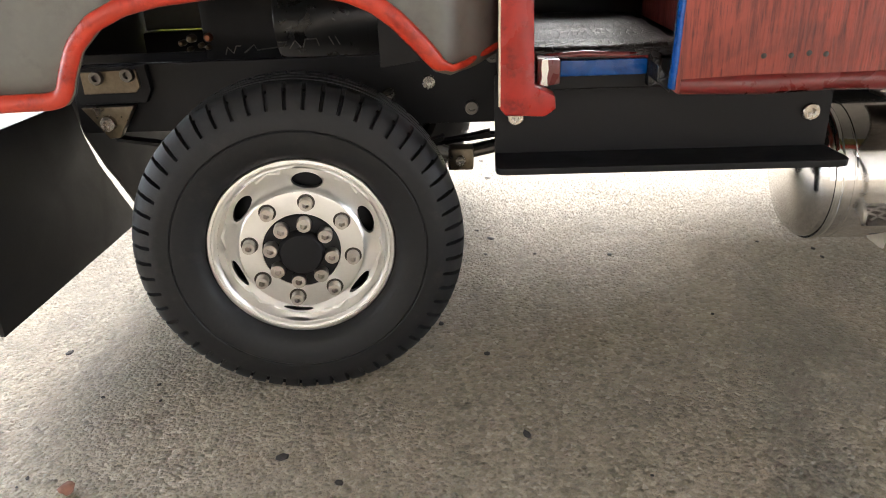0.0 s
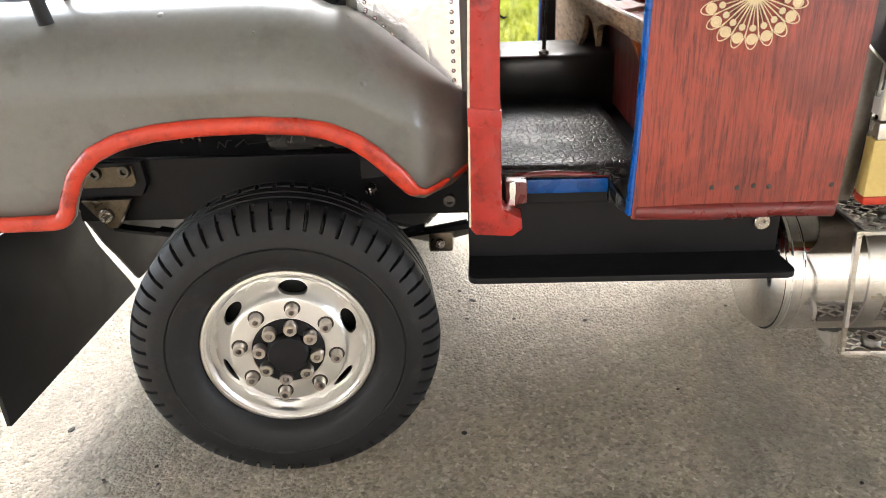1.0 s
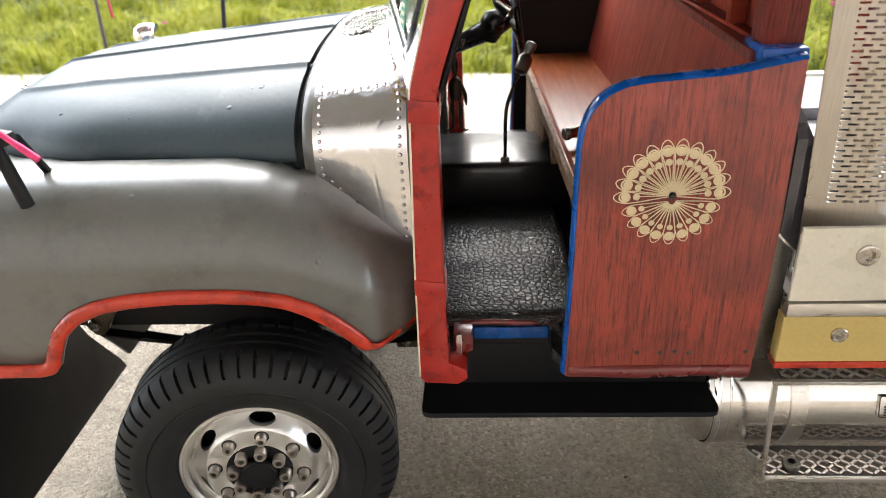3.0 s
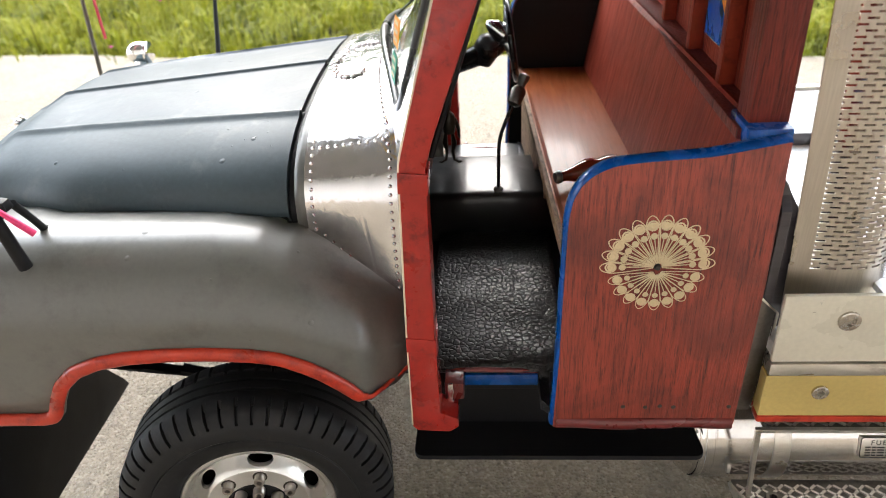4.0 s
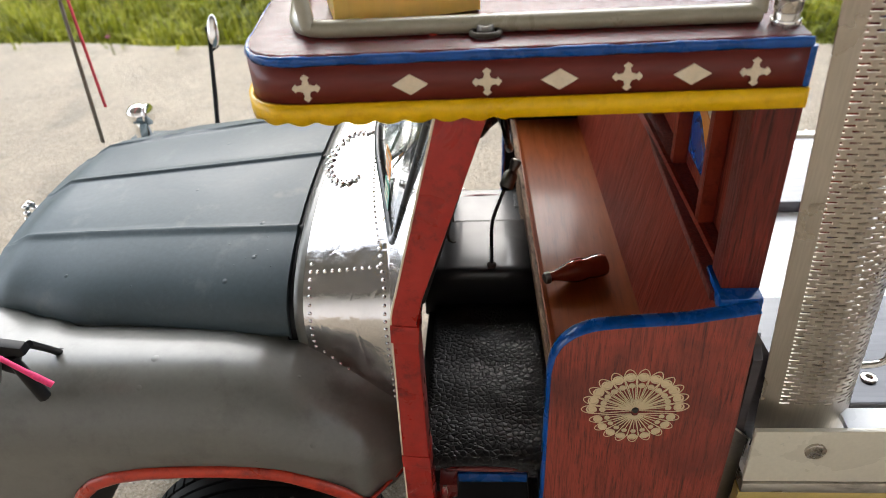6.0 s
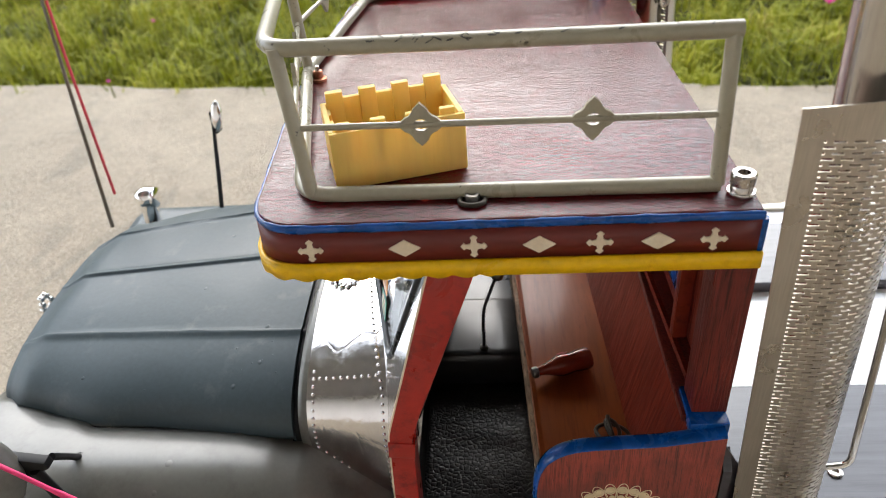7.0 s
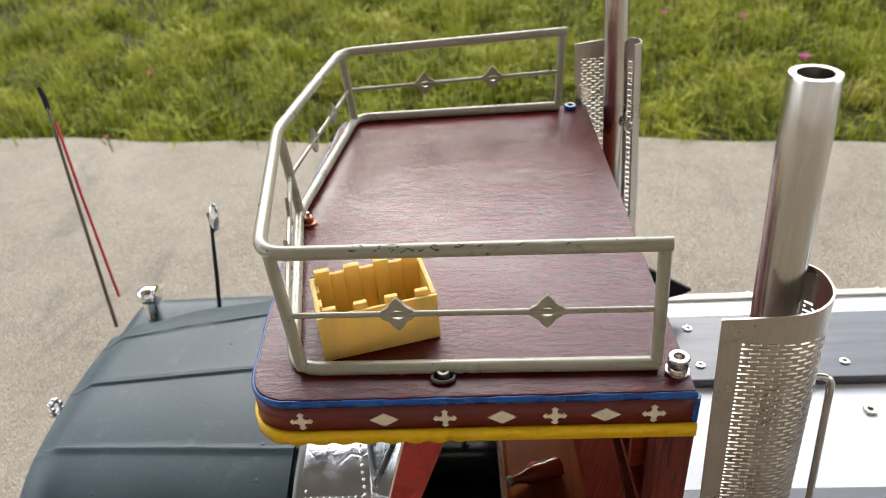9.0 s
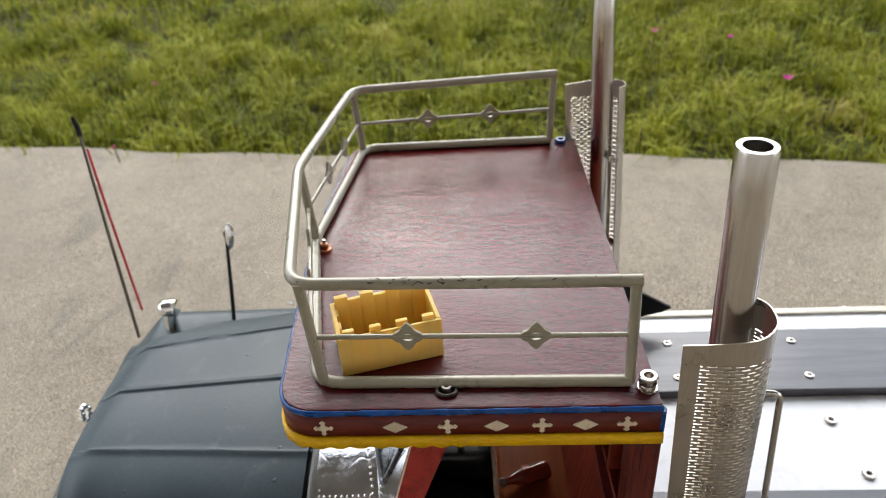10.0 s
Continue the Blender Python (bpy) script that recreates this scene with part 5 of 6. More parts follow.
def band(z0, z1, out, wave=0.0, step=8):
    """A strip along the sides and front of the roof, standing out from it. wave: how far its lower edge is scalloped."""
    pts = []
    for (x0, y0), (x1, y1) in zip(roof_line(-out, step), roof_line(-out, step)[1:]):
        n = max(1, int(math.hypot(x1 - x0, y1 - y0) / 0.8)) if wave else max(1, int(math.hypot(x1 - x0, y1 - y0) / 6))
        pts += [(x0 + (x1 - x0) * k / n, y0 + (y1 - y0) * k / n) for k in range(n)]
    pts.append(roof_line(-out, step)[-1])
    run, rows = 0.0, [[], []]
    for k, (x, y) in enumerate(pts):
        if k:
            run += math.hypot(x - pts[k - 1][0], y - pts[k - 1][1])
        deep = wave * (abs(math.sin(run * math.pi / 5.6)) - 0.5) if x < 76 else 0
        rows[0].append((x, y, z1))
        rows[1].append((x, y, z0 - deep))
    b = sheet(rows)
    bmesh.ops.recalc_face_normals(b, faces=b.faces)
    return b


def make_roof():
    deck = part("roof_board", prism(roof_line(0), "z", 196.2, 207.0, 0.6), M_ROOF, truck, "glossy dark red varnished plywood roof", 30)
    thicken(part("fascia", band(197.2, 204.8, 0.3), M_FASCIA, deck, "maroon painted roof edge", 50), 0.6, 0)
    thicken(part("yellow_trim", band(193.9, 197.6, 0.9, 0.9), M_YELLOW, deck, "yellow trim with a scalloped lower edge", 50), 1.2, 0)
    pts = []
    line = roof_line(-0.2, 8)
    for (xa, ya), (xb, yb) in zip(line, line[1:]):
        n = max(1, int(math.hypot(xb - xa, yb - ya) / 2.5))
        pts += [(xa + (xb - xa) * k / n, ya + (yb - ya) * k / n, 205.7) for k in range(n)]
    pts.append((*line[-1], 205.7))
    part("blue_trim", tube(pts, [1.0 + 0.12 * math.sin(0.9 * k) + 0.1 * math.sin(2.3 * k) for k in range(len(pts))], 12, squash=(0.95, 0.6), ref=(0, 0, 1)), M_BLUE, deck, "blue painted bead round the roof", 60)
    part("blue_trim", tube([(128.5, 6, 205), (128.5, 6, 197)], 1.0, 8), M_BLUE, deck, "", 60)
    for k, x in enumerate((38.5, 57.9, 72.0, 85.1, 97.1, 108.5, 119.3)):
        z = 200.8
        if k % 2:
            poly = [(x - 3.3, z), (x, z - 2.0), (x + 3.3, z), (x, z + 2.0)]
        else:
            poly = []
            for j in range(4):
                a = j * math.pi / 2
                for r, d in ((1.0, -0.72), (1.7, -0.42), (2.2, -0.62), (2.7, 0), (2.2, 0.62), (1.7, 0.42)):
                    poly.append((x + r * math.cos(a + d * (1.0 if r == 1.0 else 0.62)), z + r * math.sin(a + d * (1.0 if r == 1.0 else 0.62))))
        part("inlay", prism(poly, "y", 4.9, 5.3), M_INLAY, deck, "cream inlay")
    # guard rail of bent tube
    lo = rounded([(121.2, 13.2, 208.6), (36.0, 14.6, 208.6), (22.6, 88, 208.6), (31, 164.5, 208.6), (114, 166.5, 208.6)], [0, 7, 6, 7, 0], 5)
    hi = rounded([(122.3, 17.4, 238.4), (32.4, 19.6, 238.3), (21.2, 87.5, 238.0), (29.4, 159, 237.7), (116.2, 168, 238.2)], [0, 7, 5, 7, 0], 5)
    rail = part("roof_rail", tube(hi, 1.7, 12), M_CREAM, truck, "cream painted tube rail round the roof, chipped", 60)
    part("lower_tube", tube(lo, 1.7, 12), M_CREAM, rail, "", 60)
    # chips knocked out of the paint on the near top tube
    rng = random.Random(12)
    for k in range(26):
        x = rng.uniform(46, 84) if k < 22 else rng.uniform(88, 118)
        yc, zc = 19.6 - (x - 32.4) * 2.2 / 89.9, 238.3 + (x - 32.4) * 0.1 / 89.9
        a0, tilt_, long_ = rng.uniform(0.4, 1.5), rng.uniform(-1.2, 1.2), rng.uniform(0.4, 1.3)
        chip = bmesh.new()
        ring = []
        for j in range(9):
            q = 2 * math.pi * j / 9
            w = rng.uniform(0.5, 1.1)
            u, v = long_ * w * math.cos(q), 0.22 * w * math.sin(q) + tilt_ * 0.4 * math.cos(q)
            a = a0 + v / 1.7
            ring.append(chip.verts.new((x + u, yc - 1.72 * math.cos(a), zc + 1.72 * math.sin(a))))
        chip.faces.new(ring)
        part("paint_chip", chip, M_INK, rail, "dark bare chip in the cream paint")
    posts = [((120.8, 13.2, 208.6), (120.9, 17.4, 238.4)), ((38.2, 14.8, 208.6), (34.8, 19.5, 238.3)), ((23.0, 88, 208.6), (21.5, 87.5, 238.0)), ((31, 161, 208.6), (30, 157.4, 237.7)), ((113.4, 166.4, 208.6), (114.9, 167.8, 238.2))]
    mids = []
    for a, c in posts:
        part("post", tube([a, c], 1.5, 12), M_CREAM, rail, "", 60)
        mids.append(tuple(a[k] + (c[k] - a[k]) * 0.475 for k in range(3)))
    for a, c in zip(mids, mids[1:]):
        part("middle_rod", tube([a, c], 0.72, 10), M_CREAM, rail, "", 60)
    leafy = []
    for j in range(4):
        a = j * math.pi / 2
        for r, d in ((3.0, -0.62), (3.5, -0.42), (3.9, -0.22), (4.6, 0), (3.9, 0.22), (3.5, 0.42), (3.0, 0.62)):
            leafy.append((r * math.cos(a + d), r * math.sin(a + d)))
    n = len(leafy)

    def ornament(c, along):
        b = bmesh.new()
        u = Vector(along).normalized()
        out = u.cross(Vector((0, 0, 1))).normalized()
        rings = []
        for off in (-0.45, 0.45):
            for k in range(2):
                ring = []
                for i, (p, q) in enumerate(leafy):
                    if k:
                        a = math.atan2(q, p)
                        p, q = 1.7 * math.cos(a), 1.25 * math.sin(a)
                    ring.append(tuple(Vector(c) + u * p + Vector((0, 0, q)) + out * off))
                rings.append(ring)
        b = sheet([rings[0], rings[1], rings[3], rings[2], rings[0]], closed=True)
        bmesh.ops.recalc_face_normals(b, faces=b.faces)
        part("leaf_ornament", b, M_CREAM, rail, "flat four-leaf ornament with a round hole", 30)
        part("ornament_bar", tube([tuple(Vector(c) - u * 1.6), tuple(Vector(c) + u * 1.6)], 0.5, 8), M_CREAM, rail, "", 60)

    a, c = mids[1], mids[0]
    for t in (0.305, 0.705):
        ornament(tuple(a[k] + (c[k] - a[k]) * t for k in range(3)), (1, 0, 0))
    for a, c in ((mids[1], mids[2]), (mids[2], mids[3]), (mids[3], mids[4])):
        for t in (0.36, 0.68):
            ornament(tuple(a[k] + (c[k] - a[k]) * t for k in range(3)), tuple(c[k] - a[k] for k in range(3)))
    # bolts on the roof
    for at, mat, lab in (((125.2, 11.6, 207), M_STEEL, "bright steel socket bolt on a collar"), ((118.5, 167.0, 203.6), M_BLUE, "blue socket bolt")):
        bolt = part("corner_bolt", lathe([(2.3, 0), (2.3, 2.0), (2.1, 2.3), (2.45, 2.5), (2.5, 4.5), (2.2, 4.9), (1.3, 4.9), (1.2, 2.6), (0, 2.6)], at, "z", 24), mat, truck, lab, 35)
        part("washer", lathe([(1.0, 0.2), (2.7, 0.2), (2.8, 0.6), (2.7, 1.0), (2.2, 1.0)], at, "z", 24), M_CHROME, bolt, "", 35)
    bolt = part("eye_bolt", tube([(71.9 + 2.6 * math.cos(a), 11.4 + 1.9 * math.sin(a), 207.7) for a in [math.pi * k / 10 for k in range(20)]], 0.55, 8, True), M_BRONZE, truck, "dark steel lashing ring with its screw", 60)
    screw("screw", (71.9, 12.3, 207.0), 1.6, 1.9, bolt, M_DARKSTEEL, (0, 0, 1))
    b2 = part("copper_bolt", lathe([(2.4, 0), (2.4, 0.6), (2.0, 0.8), (1.5, 0.9), (1.5, 2.4), (1.2, 2.8), (0, 2.9)], (26.5, 84.0, 207), "z", 20), M_COPPER, truck, "copper-coloured bolt with a washer", 35)
    part("tip", lathe([(0.7, 2.8), (0.7, 4.2), (0, 4.4)], (26.5, 84.0, 207), "z", 12), M_STEEL, b2, "", 35)
    for x in (62, 84, 104):
        part("rail_foot", lathe([(0.9, 0), (0.9, 1.2), (0, 1.2)], (x, 13.8, 206.8), "z", 10), M_LIP if x != 104 else M_DARKSTEEL, rail)


make_roof()

# ---- the truck: step, tank, bed, exhaust stacks ----
STEP_L, STEP_R, STEP_SCREWS = 46.0, 124.4, ((51.0, 66.0), (119.8, 65.2))


def make_step(far):
    b = prism([(STEP_L, 76), (STEP_L, 56), (STEP_R, 56), (STEP_R, 76)], "y", 17.5, 19.1, 0.2)
    st = part("cab_step", b, M_BLACK, truck, "black bent-plate step below the cab door", 0, far)
    tread = [(x, y) for x, y, _ in rounded([(45.9, 18.6, 0), (45.9, 4.2, 0), (125.4, 4.6, 0), (STEP_R, 18.6, 0)], [0, 3, 3.4, 0], 6)]
    part("tread", prism(tread, "z", 55.4, 57.0, 0.25), M_BLACK, st, "", 0, far)
    for x, z in STEP_SCREWS:
        p = (x, 17.5, z)
        screw("screw", far_point(p) if far else p, 2.0, 1.1, st, M_STEEL, (0, 1, 0) if far else (0, -1, 0))


make_step(False)
make_step(True)


def make_tank(far):
    c = (0, 31.5, 46.5)
    t = part("fuel_tank", lathe([(0, 121.2), (6, 121.4), (12, 122.2), (15.5, 123.6), (17.4, 125.6), (18, 128.2), (18, 131.0), (17.8, 131.2), (17.8, 131.5), (18, 131.7), (18, 320), (0, 320)], c, "x", 72), M_TANK, truck, "polished cylindrical fuel tank", 25, far)
    part("seam_ring", lathe([(18.05, 126.8), (18.35, 127.2), (18.35, 128.4), (18.05, 128.8)], c, "x", 72), M_CHROME, t, "", 40, far)
    for x in (147.2, 221):
        part("strap", lathe([(18.0, x), (18.5, x + 0.1), (18.5, x + 4.6), (18.0, x + 4.7)], c, "x", 72), M_ALU, t, "grey metal tank strap", 40, far)
    # side step box round the tank
    box_ = part("step_box", prism([(136.4, 67.6), (330, 67.6), (330, 66.6), (137.8, 66.6), (139.4, 34.4), (330, 34.4), (330, 33.2), (138.7, 33.2)], "y", 3.6, 5.0, 0.12), M_ALU, truck, "bright aluminium side step frame round the tank", 0, far)
    part("end_plate", prism([(5, 40), (8, 38), (17, 33.4), (5, 33.4)], "x", 137.6, 138.6, 0.1), M_ALU, box_, "", 0, far)
    for z, y1 in ((66.6, 30), (33.4, 17)):
        tr = part("tread_plate", box((138.8, 5.0, z - 0.1), (330, y1, z + 0.7), 0.1), M_TREAD, box_, "chequered aluminium tread plate", 0, far)
        if not far:
            b = bmesh.new()
            for i in range(38):
                for j in range(int((y1 - 6) / 1.9)):
                    x, y = 140.5 + i * 2.3, 6.4 + j * 1.9
                    turn = Matrix.Rotation(radians(40 if (i + j) % 2 else -40), 4, "Z")
                    box((x - 1.15, y - 0.36, z + 0.6), (x + 1.15, y + 0.36, z + 1.15), 0.0, b, turn)
            tagged(part("chequer_relief", b, M_ALU, tr, "", 0, far), kind="stuff")
    for x, z, y in ((148.2, 34.2, 8.8), (205, 34.2, 8.8), (147.5, 67.4, 12)):
        p = (x, y, z)
        screw("screw", far_point(p) if far else p, 2.4, 1.8, box_, M_DARKSTEEL, (0, 0, 1))
    if far:
        return
    # maker's plate
    pl = bmesh.new()
    rows = []
    for z in [z0 * 0.5 for z0 in range(-6, 7)]:
        a = math.asin(max(-1, min(1, (z + 4.8) / 18.25)))
        rows.append([(170.4 + 0.6 * k, 31.5 - 18.25 * math.cos(a), 46.5 + 18.25 * math.sin(a)) for k in range(20)])
    pl = sheet(rows)
    bmesh.ops.recalc_face_normals(pl, faces=pl.faces)
    plate = thicken(part("fuel_plate", pl, M_ALU, t, "small tank plate lettered FUEL", 60), 0.3, 0)
    a0 = math.asin(4.8 / 18.25)
    tilt = Matrix.Translation(Vector((176.1, 31.5 - 18.55 * math.cos(a0), 46.5 + 18.55 * math.sin(a0))) * 0.001) @ Matrix.Rotation(radians(90) - a0, 4, "X")
    txt = bpy.data.curves.new("fuel_word", "FONT")
    txt.body, txt.size, txt.align_x, txt.extrude = "FUEL", 0.0021, "CENTER", 0.00003
    txt.space_character = 1.35
    tmp = new("fuel_word", txt)
    bpy.context.view_layer.update()
    word = bpy.data.meshes.new_from_object(tmp.evaluated_get(bpy.context.evaluated_depsgraph_get()))
    bpy.data.objects.remove(tmp)
    word.materials.clear()
    word.materials.append(M_INK)
    o = new("lettering", word)
    o.parent = plate
    o.matrix_basis = tilt @ Matrix.Translation((0, 0.0006, 0))
    bars = bmesh.new()
    for k in range(4):
        x = -4.2
        for w in (1.5, 1.1, 1.9, 1.2, 1.5)[: 5 if k % 2 else 4]:
            box((x, -0.35 - 0.82 * k, -0.03), (x + w, 0.05 - 0.82 * k, 0.05), 0, bars)
            x += w + 0.35
    o = part("lettering_bars", bars, M_INK, plate)
    o.matrix_basis = tilt
    fr = tube([(x, y, 0) for x, y, _ in rounded([(-5.5, -3.3, 0), (5.5, -3.3, 0), (5.5, 2.9, 0), (-5.5, 2.9, 0)], 0.8, 3, True)], 0.16, 6, True)
    o = part("plate_border", fr, M_INK, plate)
    o.matrix_basis = tilt


make_tank(False)
make_tank(True)


def make_bed():
    for far in (False, True):
        # The rail side is cream paint with dark chips.
        r = part("bed_rail", box((133.4, -2.0, 95.2), (420, 2.2 if far else -0.7, 101.0 if far else 113.8), 0.3), M_RAILPAINT, truck, "cream painted side rail of the bed with dark chips", 30, far)
        part("bead_strip", box((133.3, -2.4, 91.2), (420, 1.6, 94.7), 0.4), M_ALU, r, "", 30, far)
        part("ochre_strip", box((133.0, -2.2, 78.4), (420, 1.6, 91.1), 0.2), M_OCHRE, r, "dull ochre painted strip", 0, far)
        part("red_line", box((132.8, -2.6, 76.6), (420, 1.6, 78.4), 0.4), M_LIP, r, "orange-red line", 30, far)
        for k in range(4):
            for p, s, hl in (((148.2 + 62 * k, -2.0, 98.5 if far else 107.2), 2.5, 0.62), ((146.2 + 62 * k, -2.2, 86.2), 1.95, 0.5)):
                screw("screw", far_point(p) if far else p, s, 0.8, r, M_STEEL, (0, 1, 0) if far else (0, -1, 0), hole=hl)
        if not far:
            part("top_flange", box((155, -0.7, 111.6), (420, 6.0, 113.2), 0.2), M_WHITE, r)
    deck = part("bed_floor", box((133.5, -0.7, 96.0), (420, 173.8, 99.5), 0.2), M_WHITE, truck, "glossy white bed floor")
    for y0, y1 in ((15.5, 59.5), (114.5, 157)):
        pl = part("deck_plank", box((133.6, y0, 99.5), (420, y1, 104.2), 0.5), M_PLANK, truck, "dark stained deck plank", 0)
        for x in (172, 232, 300):
            for y in (y0 + 9, y1 - 9):
                screw("screw", (x + (y - y0) * 0.02, y, 104.2), 2.1, 0.7, pl, M_STEEL, (0, 0, 1))
    for x, y in ((233, 99.5), (236, 70), (300, 99), (305, 70), (185, 70)):
        screw("screw", (x, y, 99.5), 2.6, 1.4, deck, M_STEEL, (0, 0, 1))
    head = part("headboard", prism([(2.8, 108), (8, 78), (168, 78), (173.2, 108), (173.2, 132.5), (169, 137), (7, 137), (2.8, 132.5)], "x", 130.6, 132.8, 0.2), M_PLANK, truck, "black headboard plate with a bright edge")
    part("side_plate", prism([(127.5, 76), (132.6, 76), (133.4, 88), (133.8, 106.4), (129.6, 110.4), (127.5, 110.8)], "y", 2.4, 6.0, 0.2), M_DARKSTEEL, head, "polished dark steel plate", 30)
    part("mount_plate", prism([(128.7, 100), (138, 100), (138, 127), (134.5, 133), (130.5, 140), (128.7, 143)], "y", 5.4, 6.8, 0.2), M_PLANK, head, "dark mounting plate of the heat guard", 30)
    part("bright_edge", prism([(132.7, 77), (133.3, 77), (134.2, 88), (134.6, 106.2), (129.9, 111.0), (129.4, 110.6), (133.9, 106.3), (133.5, 88)], "y", 2.1, 2.6, 0.1), M_CHROME, head, "bright scuffed edge", 30)
    for z in (86, 103):
        screw("screw", (129.6, 10, z), 2.4, 1.6, head, M_STEEL, (0, -1, 0))
    for far in (False, True):
        part("hose", tube(rounded([(129, 24, 72), (131, 15, 76), (132, 15, 84), (128, 20, 92)], 4, 4), 1.4, 10), M_BLACKGLOSS, truck, "black hose behind the cab", 60, far)
    part("deck_wedge", prism([(133, 104), (172, 114.6), (176, 117), (150, 133), (133, 133)], "y", 160, 162, 0.2), M_BLACK, truck, "black triangular gusset plate")


make_bed()


def make_stack(far):
    tilt = -0.045

    shift, rise = (-10.0, 3.5) if far else (0.0, 0.0)

    def up(x, y, z):
        return (x + (z - 228) * tilt + shift, y, z + rise * (z > 150))

    plan = rounded([(130.2, 4.2, 0), (147.5, 2.6, 0), (154.2, 8.0, 0), (154.4, 15.6, 0), (150.6, 19.0, 0)], [0, 9, 6, 4, 0], 10)
    pts, run = [], [0.0]
    for p, q in zip(plan, plan[1:]):
        run.append(run[-1] + math.dist(p, q))
    cell = 0.55
    n = int(run[-1] / cell)
    for k in range(n + 1):
        s = run[-1] * k / n
        i = max(j for j in range(len(run)) if run[j] <= s + 1e-9)
        i = min(i, len(plan) - 2)
        t = (s - run[i]) / (run[i + 1] - run[i])
        pts.append(tuple(plan[i][d] + (plan[i + 1][d] - plan[i][d]) * t for d in range(3)))
    zs, solid = [105.0], []
    z = 117.5
    zs.append(z)
    solid.append(True)
    while z < 222.5:
        zs += [z + 0.58, z + 1.17]
        solid += [False, True]
        z += 1.17
    zs.append(228.2)
    solid.append(True)
    b = bmesh.new()
    V = [[b.verts.new(up(p[0], p[1], zz + (0.0 if r < len(zs) - 1 else 0.05 * k))) for k, p in enumerate(pts)] for r, zz in enumerate(zs)]
    for r in range(len(zs) - 1):
        row = r // 2
        for k in range(n):
            open_ = not solid[r] and k >= (4 if far else 8) and k < (n * 0.62 if far else n - 4) and (k - 8 + (3 if row % 2 else 0)) % 6 < 4
            if not open_:
                b.faces.new((V[r][k], V[r][k + 1], V[r + 1][k + 1], V[r + 1][k]))
    bmesh.ops.recalc_face_normals(b, faces=b.faces)
    g = thicken(part("stack_guard", b, M_GUARD, truck, "brushed stainless heat guard with rows of slots", 0, far), 0.45, 0)
    axis = [up(144.6, 13.8, 104), up(144.6, 13.8, 190), up(144.6, 13.8, 250), up(144.6, 13.8, 275.8)]
    st = bmesh.new()
    seg = 40
    rings = []
    for p, r in ((axis[0], 4.75), (axis[1], 4.75), (axis[2], 4.75), (up(144.6, 13.8, 275.3), 4.75), (axis[3], 4.5), (axis[3], 3.2), (up(144.6, 13.8, 268), 3.1), (up(144.6, 13.8, 200), 3.1)):
        rings.append([st.verts.new((p[0] + r * math.cos(2 * math.pi * k / seg), p[1] + r * math.sin(2 * math.pi * k / seg), p[2])) for k in range(seg)])
    for A, B in zip(rings, rings[1:]):
        for k in range(seg):
            st.faces.new((A[k], A[(k + 1) % seg], B[(k + 1) % seg], B[k]))
    st.faces.new(rings[-1])
    bmesh.ops.recalc_face_normals(st, faces=st.faces)
    part("exhaust_pipe", st, M_STACK, truck, "tall stainless exhaust pipe with an open top", 40, far)
    if far:
        screw("screw", far_point((140, 19.6, 203)), 2.0, 1.5, g, M_STEEL, (0, -1, 0))
        return
    part("grab_handle", tube(rounded([(155, 16, 200.6), (162.8, 16, 200.2), (169.4, 16, 118.4), (160, 16, 117.2)], 3.2, 5), 0.95, 10), M_STACK, g, "bent steel grab handle", 60, far)
    for p in ((155.4, 16, 200.6), (160.0, 16, 117.2)):
        pp = far_point(p) if far else p
        screw("nut", pp, 1.9, 2.0, g, M_STEEL, (1, 0, 0))


make_stack(False)
make_stack(True)

